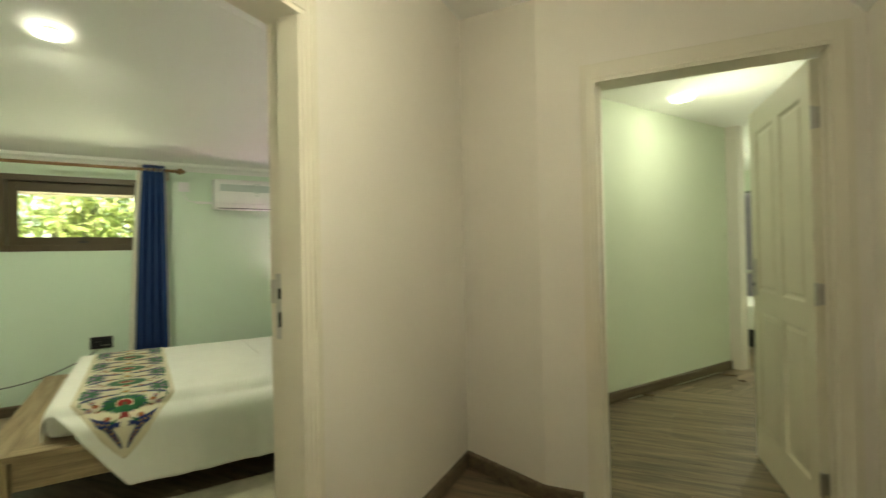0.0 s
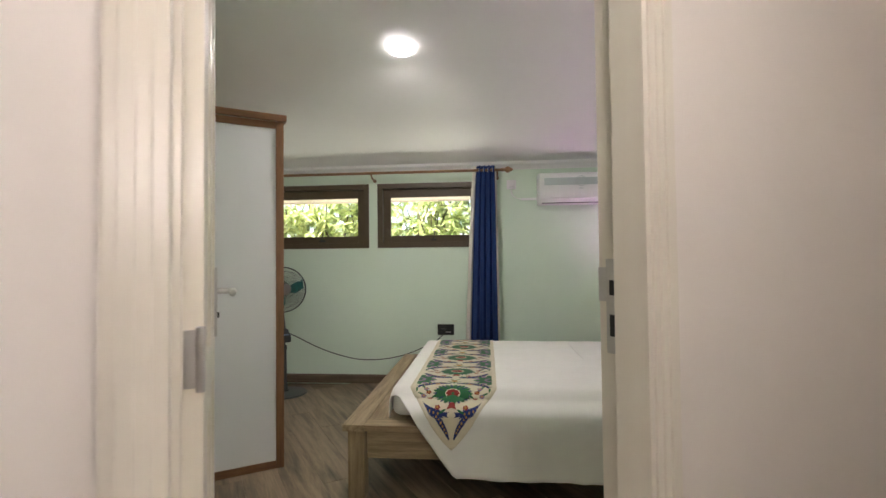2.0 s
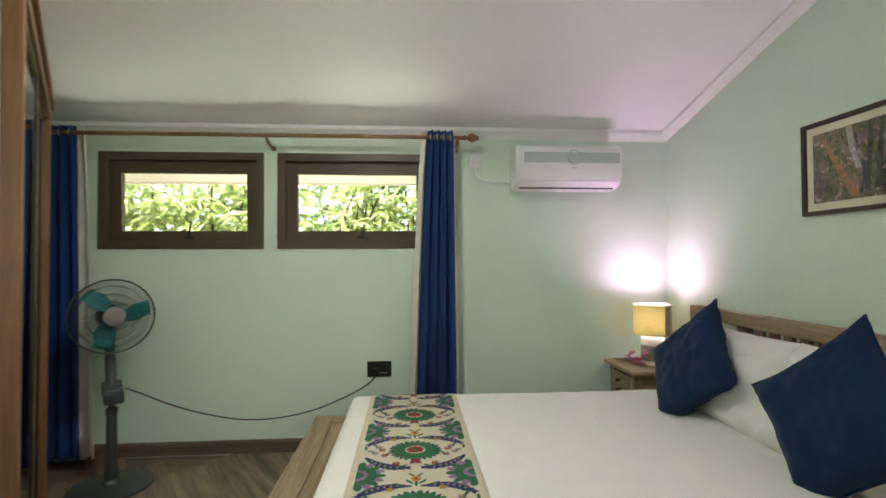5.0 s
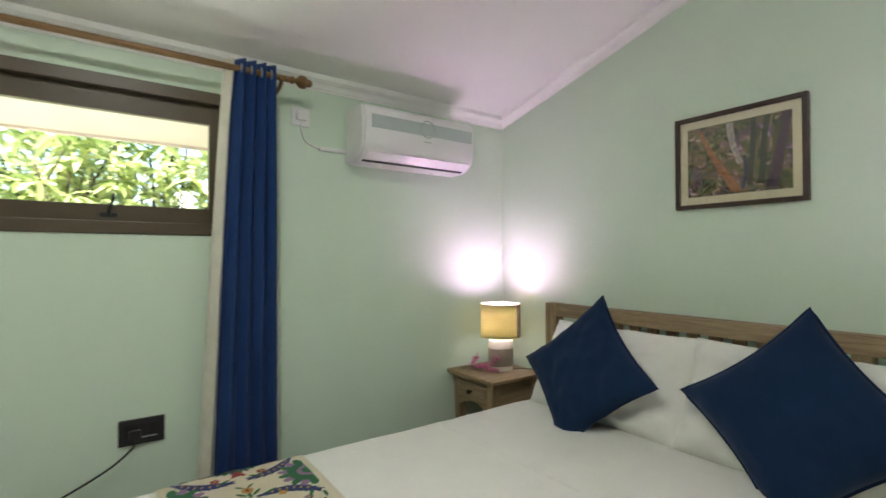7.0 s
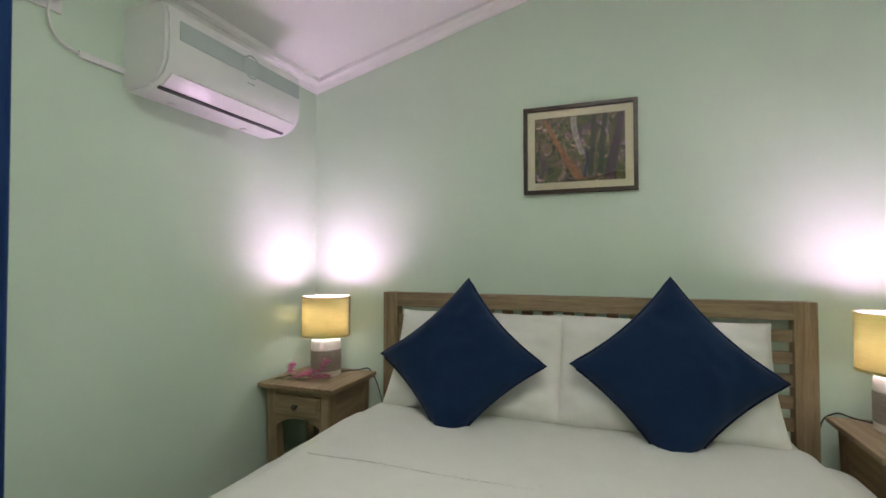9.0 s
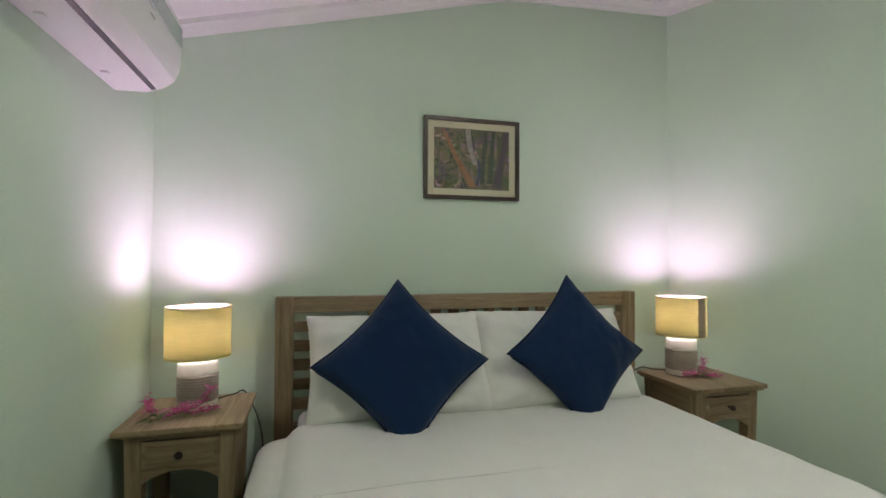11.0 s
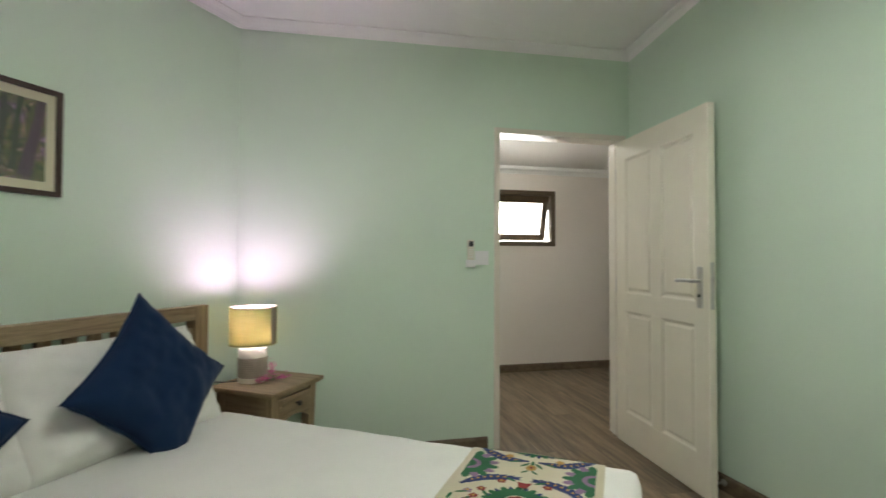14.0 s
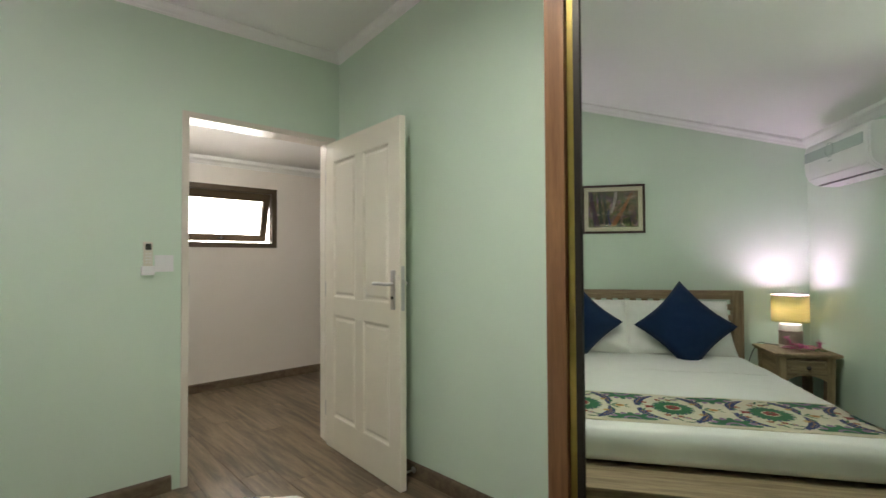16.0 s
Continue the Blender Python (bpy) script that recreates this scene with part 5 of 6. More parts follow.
# remote in its holder and the light switch on the diagonal wall; local x along the wall towards the corner, y into the wall
SWM = Matrix(((COS, SIN, 0, 0), (SIN, -COS, 0, 0), (0, 0, 1, 0), (0, 0, 0, 1)))


def on_wall(along, z):
    return Matrix.Translation(LP(0, along, z)) @ SWM


M_REMOTE = plain("remote_plastic", (0.72, 0.70, 0.58), 0.4, var=0.02, rel=0.02)
rc = base_of("remote_control", on_wall(1.398, 1.258), "pale remote control in a wall holder", "remote control")
boxpart("handset", (-0.021, 0.021, -0.030, -0.010, -0.075, 0.088), M_REMOTE, rc, bevel=0.004)
boxpart("display", (-0.014, 0.014, -0.0315, -0.0302, 0.045, 0.078), M_DARKPLATE, rc, "dark display", 0.0)
for k in range(4):
    for j in (-0.008, 0.008):
        boxpart("button", (j - 0.005, j + 0.005, -0.0318, -0.0302, 0.022 - k * 0.016, 0.030 - k * 0.016), M_WHITE, rc, bevel=0.001)
boxpart("holder", (-0.029, 0.029, -0.036, -0.0005, -0.088, -0.040), M_WHITE, rc, "white wall holder", 0.004)
sw = base_of("light_switch", on_wall(1.477, 1.231), "white two-gang light switch", "switch")
boxpart("face_plate", (-0.045, 0.045, -0.010, -0.0005, -0.045, 0.045), M_WHITE, sw, bevel=0.002)
for j in (-0.019, 0.019):
    boxpart("rocker", (j - 0.014, j + 0.014, -0.0135, -0.0102, -0.028, 0.028), M_WHITE, sw, bevel=0.002)

# ---- pedestal fan ----
M_FANDARK = plain("dark_grey_green_plastic", (0.035, 0.042, 0.042), 0.38, var=0.08, rel=0.03)
M_TEAL = plain("teal_fan_blade", (0.02, 0.19, 0.18), 0.3, var=0.04, rel=0.02)
M_WIRE = plain("dark_grille_wire", (0.03, 0.035, 0.035), 0.4, 0.3, var=0.05, rel=0.0)
M_ROSE = plain("faded_rose_badge", (0.16, 0.15, 0.14), 0.4, var=0.05, rel=0.02)
fan = base_of("pedestal_fan", pose(-3.49, -0.43, 0, 0, 0, 38), "dark pedestal fan with teal blades and a wire cage", "fan")
bm = bmesh.new()
lathe(bm, [(0.205, 0), (0.210, 0.006), (0.205, 0.014), (0.15, 0.022), (0.05, 0.030), (0.036, 0.045), (0.030, 0.06)], 44)
part("base", bm, M_FANDARK, fan, smooth="auto")
bm = bmesh.new()
lathe(bm, [(0.038, 0.05), (0.036, 0.09), (0.030, 0.11), (0.026, 0.40), (0.030, 0.41), (0.030, 0.44), (0.017, 0.45), (0.017, 0.53)], 24)
part("pole", bm, M_FANDARK, fan, smooth="auto")
bm = bmesh.new()
vs, _ = box(bm, -0.048, 0.048, -0.085, 0.03, 0.52, 0.575)
for v in vs:
    v.co.z += -0.55 * (v.co.y + 0.0) * -0.9
part("control_box", bm, M_FANDARK, fan, bevel=0.010)
for k in range(4):
    bm = bmesh.new()
    box(bm, -0.036 + k * 0.019, -0.022 + k * 0.019, -0.072, -0.050, 0.541, 0.550)
    part("button", bm, plain("blue_grey_button", (0.10, 0.16, 0.24), 0.4, rel=0.0), fan, bevel=0.002)
bm = bmesh.new()
tube(bm, smooth_path([(0, 0.015, 0.55), (0.0, 0.055, 0.64), (0, 0.09, 0.76), (0, 0.075, 0.86), (0, 0.055, 0.905)], 6), 0.030, 12, 0.8)
part("neck", bm, M_FANDARK, fan, smooth=True)
HM = Matrix.Translation((0, 0, 0.955)) @ pose(0, 0, 0, 86)
bm = bmesh.new()
lathe(bm, [(0.03, -0.19), (0.062, -0.175), (0.07, -0.12), (0.068, -0.05), (0.05, -0.035)], 28, HM)
part("motor_housing", bm, M_FANDARK, fan, smooth="auto")
FR_ = 0.205


def cage(depth, bulge, n, name):
    bm = bmesh.new()
    for i in range(n):
        a = 2 * math.pi * i / n
        pts = []
        for k in range(7):
            t = k / 6
            r = 0.045 + (FR_ - 0.045) * t
            z = depth + bulge * (1 - t ** 3)
            aa = a + 0.35 * (1 - t) * (1 if bulge > 0 else -1)
            pts.append(HM @ Vector((r * math.cos(aa), r * math.sin(aa), z)))
        tube(bm, pts, 0.0011, 4)
    for r in (0.08, 0.125, 0.17):
        t = (r - 0.045) / (FR_ - 0.045)
        pts = [HM @ Vector((r * math.cos(2 * math.pi * q / 40), r * math.sin(2 * math.pi * q / 40), depth + bulge * (1 - t ** 3))) for q in range(41)]
        tube(bm, pts, 0.0014, 4)
    ob = part(name, bm, M_WIRE, fan, "wire cage")
    return ob


cage(0.012, 0.055, 64, "front_cage")
cage(-0.012, -0.05, 64, "rear_cage")
bm = bmesh.new()
lathe(bm, [(FR_ - 0.003, -0.012), (FR_ + 0.004, -0.010), (FR_ + 0.006, 0.0), (FR_ + 0.004, 0.010), (FR_ - 0.003, 0.012), (FR_ - 0.003, -0.012)], 56, HM, cap=False)
part("cage_rim", bm, M_FANDARK, fan, smooth=True)
bm = bmesh.new()
lathe(bm, [(0.050, 0.064), (0.052, 0.070), (0.044, 0.074), (0.002, 0.076)], 32, HM)
part("badge", bm, M_ROSE, fan, "faded rose centre badge", smooth="auto")
for k in range(3):
    bm = bmesh.new()
    g = []
    for i in range(9):
        r = 0.035 + 0.15 * i / 8
        wd_ = 0.35 + 0.62 * math.sin(math.pi * min(1, 0.22 + i / 9.5)) if i < 8 else 0.55
        row = []
        for j in range(7):
            a = 2.094 * k + wd_ * (j / 6 - 0.5) + 0.25 * i / 8
            row.append(bm.verts.new(HM @ Vector((r * math.cos(a), r * math.sin(a), 0.012 + 0.045 * (j / 6 - 0.5)))))
        g.append(row)
    for a, b in zip(g, g[1:]):
        for j in range(6):
            bm.faces.new((a[j], a[j + 1], b[j + 1], b[j]))
    ob = part("blade", bm, M_TEAL, fan, "teal plastic blade", smooth=True)
    ob.modifiers.new("thickness", "SOLIDIFY").thickness = 0.003
bm = bmesh.new()
lathe(bm, [(0.036, -0.02), (0.036, 0.03), (0.028, 0.042), (0.003, 0.046)], 24, HM)
part("hub", bm, M_TEAL, fan, smooth="auto")

# ---- bed runner with its woven pattern ----
RX0, RX1 = -2.025, -1.572
RC, RHW = (RX0 + RX1) / 2, (RX1 - RX0) / 2
RFLAT, RTIP = 0.775, 1.135


def runner_point(x, s, lift):
    side = -1 if s < 0 else 1
    a = abs(s)
    p = cover_point(x, a, side)
    q = cover_point(x, a + 0.01, side)
    t = (q - p).normalized()
    n = Vector((0, -t.z, t.y)) * (1 if t.y >= 0 else -1)
    if abs(t.y) < 0.15:
        n = Vector((0, side, 0.1)).normalized()
    return p + n.normalized() * lift


def half_width(s):
    a = abs(s)
    if a <= RFLAT:
        return RHW
    t = (a - RFLAT) / (RTIP - RFLAT)
    return RHW * (1 - t) ** 0.85 * (1 + 0.25 * t)


bm = bmesh.new()
rows = []
NL = 150
for i in range(NL + 1):
    s = -RTIP + 2 * RTIP * i / NL
    hw = max(0.003, half_width(s))
    rows.append([bm.verts.new(runner_point(RC + hw * (2 * j / 14 - 1), s, 0.0075)) for j in range(15)])
for a, b in zip(rows, rows[1:]):
    for j in range(14):
        bm.faces.new((a[j], a[j + 1], b[j + 1], b[j]))
run = done("bed_runner", bm, M_RUNNER, smooth=True)
so2 = run.modifiers.new("thickness", "SOLIDIFY")
so2.thickness, so2.offset = 0.003, -1.0
tagged(run, "cream bed runner woven with green, navy and red flowers, pointed ends", "bed runner")
INK = {"green": (0.025, 0.12, 0.05), "navy": (0.022, 0.035, 0.12), "red": (0.23, 0.03, 0.025), "mauve": (0.24, 0.15, 0.24), "ochre": (0.42, 0.24, 0.06), "cream": (0.66, 0.60, 0.44)}
LIFT = {"navy": 0.0090, "green": 0.0098, "mauve": 0.0098, "ochre": 0.0104, "cream": 0.0110, "red": 0.0104}
inks = {k: bmesh.new() for k in INK}


def put(ink, pts, lift=0.0):
    """One printed shape, given as (across, along) points round its outline."""
    ok = []
    for x, s in pts:
        hw = half_width(s) - 0.022
        if hw < 0.004:
            return
        ok.append((max(-hw, min(hw, x)), s))
    b = inks[ink]
    cx, cs = sum(p[0] for p in ok) / len(ok), sum(p[1] for p in ok) / len(ok)
    c = b.verts.new(runner_point(RC + cx, cs, LIFT[ink] + lift))
    vs = [b.verts.new(runner_point(RC + x, s, LIFT[ink] + lift)) for x, s in ok]
    for v, w in zip(vs, vs[1:] + vs[:1]):
        b.faces.new((c, v, w))


def blob(ink, x, s, rx, rs, rot=0.0, n=12, lift=0.0, cut=None):
    pts = []
    for k in range(n):
        a = 2 * math.pi * k / n
        u, v = rx * math.cos(a), rs * math.sin(a)
        pts.append((x + u * math.cos(rot) - v * math.sin(rot), s + u * math.sin(rot) + v * math.cos(rot)))
    put(ink, pts, lift)


def feather(x0, s0, x1, s1, bend, w, sg):
    """A curved serrated navy leaf with an ochre vein."""
    d = Vector((x1 - x0, s1 - s0))
    nrm = Vector((-d.y, d.x)).normalized()
    mid = []
    n = 9
    for k in range(n + 1):
        t = k / n
        mid.append(Vector((x0, s0)) + d * t + nrm * bend * math.sin(math.pi * t))
    for k in range(n):
        ww = w * math.sin(math.pi * (k + 0.8) / (n + 1.2)) ** 0.7
        a, b = mid[k], mid[k + 1]
        t = (b - a).normalized()
        q = Vector((-t.y, t.x))
        for sgn in (-1, 1):
            put("navy", [tuple(a), tuple(b), tuple(b + q * sgn * ww * 0.45), tuple(b + t * 0.008 + q * sgn * ww), tuple(a + q * sgn * ww * 0.75)])
    for k in range(2, n - 1):
        blob("ochre", mid[k].x, mid[k].y, 0.0045, 0.0065, 0, 6)


def flower(x, s, r, d, petals=18):
    blob("green", x, s, r * 0.86, r * 0.80, 0, 28, -0.0004)
    for k in range(petals):
        a = 2 * math.pi * k / petals
        ca, sa = math.cos(a), math.sin(a)
        blob("navy" if k % 2 else "green", x + 0.74 * r * ca, s + 0.66 * r * sa, r * 0.32, r * (0.085 if k % 2 else 0.13), math.atan2(0.9 * sa, ca), 10)
    blob("green", x, s, r * 0.56, r * 0.52, 0, 18, 0.0008)
    blob("cream", x, s, r * 0.40, r * 0.38, 0, 18)
    for k in range(8):
        a = 2 * math.pi * k / 8
        blob("red", x + 0.24 * r * math.cos(a), s + 0.22 * r * math.sin(a), r * 0.13, r * 0.12, 0, 8, 0.0012)
    blob("red", x, s, r * 0.20, r * 0.18, 0, 10, 0.0014)
    blob("green", x, s, r * 0.09, r * 0.08, 0, 8, 0.0022)
    put("red", [(x - 0.12 * r, s + d * 0.86 * r), (x + 0.12 * r, s + d * 0.86 * r), (x + 0.24 * r, s + d * 1.28 * r), (x, s + d * 1.2 * r), (x - 0.24 * r, s + d * 1.28 * r)], 0.0008)


def half_flower(sx, s, r):
    edge = sx * (RHW - 0.024)
    for k in range(9):
        a = math.pi * (k + 0.5) / 9 - math.pi / 2
        blob("mauve" if k % 2 else "green", edge - sx * 0.78 * r * math.cos(a), s + 0.85 * r * math.sin(a), r * 0.26, r * 0.15, math.atan2(math.sin(a), -sx * math.cos(a)), 8)
    for rr, ink, lf in ((0.74, "green", 0.0004), (0.42, "mauve", 0.0010), (0.26, "green", 0.0016)):
        put(ink, [(edge, s - r * rr)] + [(edge - sx * r * rr * math.cos(a), s + r * rr * math.sin(a)) for a in [math.pi * (q / 8) - math.pi / 2 for q in range(9)]] + [(edge, s + r * rr)], lf)


STEP = 0.41
for k in range(-2, 3):
    s = k * STEP
    d = -1
    end = abs(k) == 2
    flower(0, s, 0.098, d, 26)
    for sx in (-1, 1):
        if not end:
            half_flower(sx, s + STEP / 2 * (1 if k >= 0 else 1), 0.098) if k < 2 else None
        feather(sx * 0.015, s + 0.125, sx * 0.188, s + 0.058, sx * 0.030, 0.023, sx)
        feather(sx * 0.185, s - 0.055, sx * 0.02, s - 0.15, sx * 0.030, 0.023, sx)
        for (dx, dsd, ink) in ((0.125, 0.005, "red"), (0.140, 0.035, "mauve"), (0.115, -0.045, "red"), (0.150, -0.02, "mauve"), (0.085, 0.105, "ochre"), (0.07, -0.115, "red")):
            for q in range(5):
                a = 2 * math.pi * q / 5
                blob(ink, sx * dx + 0.009 * math.cos(a), s + dsd + 0.009 * math.sin(a), 0.0065, 0.0065, 0, 6)
            blob("ochre", sx * dx, s + dsd, 0.006, 0.006, 0, 6, 0.0012)
        for (dx, dsd, rt) in ((0.135, 0.02, 0.8), (0.155, 0.055, 1.2), (0.10, -0.025, 2.2), (0.165, -0.005, 0.5), (0.06, 0.14, 0.4), (0.045, -0.135, 2.6), (0.19, 0.03, 1.5)):
            blob("green", sx * dx, s + dsd, 0.021, 0.0058, rt * sx, 8)
    blob("ochre", 0, s + STEP / 2 - 0.03, 0.018, 0.022, 0, 10)
    for q in (-1, 0, 1):
        blob("green", q * 0.022, s + STEP / 2 - 0.062 + 0.012 * abs(q), 0.022, 0.006, 1.57 - q * 0.7, 8)
    blob("red", 0, s + STEP / 2 - 0.03, 0.006, 0.009, 0, 8, 0.0008)
    for sx in (-1, 1):
        blob("green", sx * 0.016, s + STEP / 2 + 0.002, 0.016, 0.005, sx * 0.8, 8)
for sx in (-1, 1):
    half_flower(sx, -2 * STEP + STEP / 2, 0.098)
    for sd in (-1, 1):
        feather(sx * 0.012, sd * 1.085, sx * 0.10, sd * 0.955, sx * sd * -0.012, 0.015, sx)
for k in inks:
    ob = part(k + "_pattern", inks[k], cloth(k + "_thread", INK[k], 0.9, 500, 0.15, 0.4), run, k + " woven pattern")
    ob["kind"] = "stuff"

# ---- rug beside the bed ----
M_RUG = cloth("beige_woven_rug", (0.46, 0.42, 0.33), 0.95, 160, 0.15, 0.9)
bm = bmesh.new()
nx, ny = 60, 26
g = []
for i in range(nx + 1):
    row = []
    for j in range(ny + 1):
        x, y = -1.90 + 1.35 * i / nx, -2.285 - 0.55 * j / ny
        row.append(bm.verts.new((x, y, 0.010 + 0.0016 * math.sin(x * 190) + 0.0014 * noise.noise(Vector((x * 5, y * 5, 0))))))
    g.append(row)
for a, b in zip(g, g[1:]):
    for j in range(ny):
        bm.faces.new((a[j], a[j + 1], b[j + 1], b[j]))
rg = done("rug", bm, M_RUG, smooth=True)
md = rg.modifiers.new("thickness", "SOLIDIFY")
md.thickness, md.offset = 0.009, -1.0
tagged(rg, "beige woven rug on the floor beside the bed", "rug")

# ---- corridor end: sign, framed board, bathroom ----
M_SIGN = plain("sign_green", (0.0, 0.16, 0.075), 0.4, var=0.03, rel=0.0)
M_SIGNW = plain("sign_white", (0.82, 0.84, 0.80), 0.4, var=0.01, rel=0.0)
EM = Matrix.Translation(LQ(3.78, 3.106, 2.27)) @ Matrix(((C36, -S36, 0, 0), (S36, C36, 0, 0), (0, 0, 1, 0), (0, 0, 0, 1)))
sg = base_of("exit_sign", EM, "green fire exit sign over the bathroom doorway", "sign")
boxpart("board", (-0.147, 0.147, -0.006, -0.0006, -0.082, 0.082), M_SIGN, sg, bevel=0.001)
cu = bpy.data.curves.new("lettering", "FONT")
cu.body, cu.size, cu.extrude, cu.align_x = "Fire exit", 0.083, 0.0008, "CENTER"
tx = bpy.data.objects.new("lettering_tmp", cu)
tm = tx.to_mesh()
me = bpy.data.meshes.new("lettering")
bmt = bmesh.new()
bmt.from_mesh(tm)
bmt.to_mesh(me)
bmt.free()
tx.to_mesh_clear()
bpy.data.objects.remove(tx)
me.materials.append(M_SIGNW)
lt = new("lettering", me)
lt.parent = sg
lt.matrix_basis = Matrix.Translation((0, -0.0068, 0.015)) @ pose(0, 0, 0, 90)
bm = bmesh.new()
for pts in (((-0.10, -0.035), (-0.06, 0.0), (-0.06, -0.022), (-0.005, -0.022), (-0.005, -0.048), (-0.06, -0.048), (-0.06, -0.070)),):
    lo = [bm.verts.new((x, -0.0062, z)) for x, z in pts]
    hi = [bm.verts.new((x, -0.0076, z)) for x, z in pts]
    bm.faces.new(lo)
    bm.faces.new(list(reversed(hi)))
    for i in range(len(pts)):
        bm.faces.new((lo[i], lo[(i + 1) % len(pts)], hi[(i + 1) % len(pts)], hi[i]))
part("arrow", bm, M_SIGNW, sg, "white arrow")
boxpart("door_symbol", (0.03, 0.088, -0.0076, -0.0062, -0.073, 0.004), M_SIGNW, sg, bevel=0.0)
boxpart("door_symbol_gap", (0.045, 0.078, -0.0082, -0.0077, -0.062, -0.012), M_SIGN, sg, bevel=0.0)

M_BLACKWOOD = plain("black_frame_paint", (0.012, 0.012, 0.013), 0.4, var=0.1, rel=0.05)
fb = base_of("framed_mirror", Matrix.Translation(LQ(3.78, 2.80, 0)) @ Matrix(((C36, -S36, 0, 0), (S36, C36, 0, 0), (0, 0, 1, 0), (0, 0, 0, 1))), "tall narrow black-framed mirror strip on the corridor wall", "mirror")
boxpart("frame_bar", (0.09, 0.125, -0.03, -0.001, 0.22, 1.97), M_BLACKWOOD, fb, bevel=0.003)
boxpart("frame_bar", (0.14, 0.175, -0.03, -0.001, 0.22, 1.97), M_BLACKWOOD, fb, bevel=0.003)
boxpart("glass", (0.125, 0.14, -0.016, -0.004, 0.22, 1.97), M_MIRROR, fb, bevel=0.0)

M_TILE, _nt, _b = nodes_of("pink_wall_tile", 0.2)
_br = _nt.nodes.new("ShaderNodeTexBrick")
_br.offset = 0.0
_br.inputs["Color1"].default_value, _br.inputs["Color2"].default_value, _br.inputs["Mortar"].default_value = (0.42, 0.32, 0.29, 1), (0.46, 0.36, 0.32, 1), (0.30, 0.24, 0.22, 1)
_br.inputs["Scale"].default_value, _br.inputs["Mortar Size"].default_value = 1.0, 0.003
_br.inputs["Brick Width"].default_value, _br.inputs["Row Height"].default_value = 0.40, 0.10
_mp = _nt.nodes.new("ShaderNodeMapping")
_tc = _nt.nodes.new("ShaderNodeTexCoord")
_nt.links.new(_tc.outputs["Object"], _mp.inputs[0])
_mp.inputs["Rotation"].default_value = (radians(90), 0, 0)
_nt.links.new(_mp.outputs[0], _br.inputs[0])
_nt.links.new(_br.outputs[0], _b.inputs["Base Color"])
M_MOSAIC, _nt, _b = nodes_of("dark_floor_mosaic", 0.35)
_br = _nt.nodes.new("ShaderNodeTexBrick")
_br.offset = 0.0
_br.inputs["Color1"].default_value, _br.inputs["Color2"].default_value, _br.inputs["Mortar"].default_value = (0.05, 0.045, 0.035, 1), (0.075, 0.065, 0.05, 1), (0.30, 0.29, 0.25, 1)
_br.inputs["Scale"].default_value, _br.inputs["Mortar Size"].default_value = 1.0, 0.006
_br.inputs["Brick Width"].default_value, _br.inputs["Row Height"].default_value = 0.10, 0.10
_nt.links.new(coords(_nt), _br.inputs[0])
_nt.links.new(_br.outputs[0], _b.inputs["Base Color"])


def bath_wall(name, dims, label):
    bm = bmesh.new()
    box(bm, *dims)
    ob = done(name, bm, M_TILE)
    ob.matrix_world = BM_
    return tagged(ob, label, "wall", kind="structure")


# bathroom frame: x along the back wall, y outwards from the corridor, z up
BM_ = Matrix.Translation(LQ(3.9, 2.75, 0)) @ Matrix(((-C36, -S36, 0, 0), (-S36, C36, 0, 0), (0, 0, 1, 0), (0, 0, 0, 1)))
bath_wall("wall_bathroom_back", (-0.2, 1.7, 0.90, 1.0, -0.1, 2.5), "pink tiled bathroom wall")
bath_wall("wall_bathroom_side", (-0.3, -0.2, 0.0, 1.0, -0.1, 2.5), "pink tiled bathroom side wall")
bath_wall("wall_bathroom_far", (1.7, 1.8, 0.0, 1.0, -0.1, 2.5), "pink tiled bathroom side wall")
bm = bmesh.new()
box(bm, -0.3, 1.8, -0.12, 1.0, -0.05, 0.004)
ob = done("floor_bathroom", bm, M_MOSAIC)
ob.matrix_world = BM_
tagged(ob, "dark mosaic tiled bathroom floor", "floor", kind="structure")
bm = bmesh.new()
box(bm, -0.3, 1.8, -0.02, 1.0, 2.3, 2.35)
ob = done("ceiling_bathroom", bm, M_CEIL)
ob.matrix_world = BM_
tagged(ob, "white bathroom ceiling", "ceiling", kind="structure")
bd = base_of("dado_strip", BM_, "dark blue tile border strip on the bathroom wall", "border tile")
bd["kind"] = "structure"
boxpart("strip", (-0.2, 1.7, 0.892, 0.899, 1.06, 1.085), M_DARKPLATE, bd, bevel=0.0)
bmir = base_of("bathroom_mirror", BM_, "black-framed mirror above the basin", "mirror")
for d in ((0.53, 0.56, 0.87, 0.898, 1.04, 1.55), (0.88, 0.91, 0.87, 0.898, 1.04, 1.55), (0.56, 0.88, 0.87, 0.898, 1.04, 1.07), (0.56, 0.88, 0.87, 0.898, 1.52, 1.55)):
    boxpart("frame_bar", d, M_BLACKWOOD, bmir, bevel=0.006)
boxpart("glass", (0.56, 0.88, 0.886, 0.895, 1.07, 1.52), M_MIRROR, bmir, bevel=0.0)
M_PORC = plain("white_porcelain", (0.80, 0.80, 0.77), 0.12, var=0.01, rel=0.0)
bs = base_of("washbasin", BM_ @ Matrix.Translation((0.86, 0.70, 0)), "white porcelain pedestal washbasin", "washbasin")
bm = bmesh.new()
lathe(bm, [(0.10, 0.0), (0.09, 0.25), (0.10, 0.55), (0.14, 0.62)], 28)
part("pedestal", bm, M_PORC, bs, smooth="auto")
bm = bmesh.new()
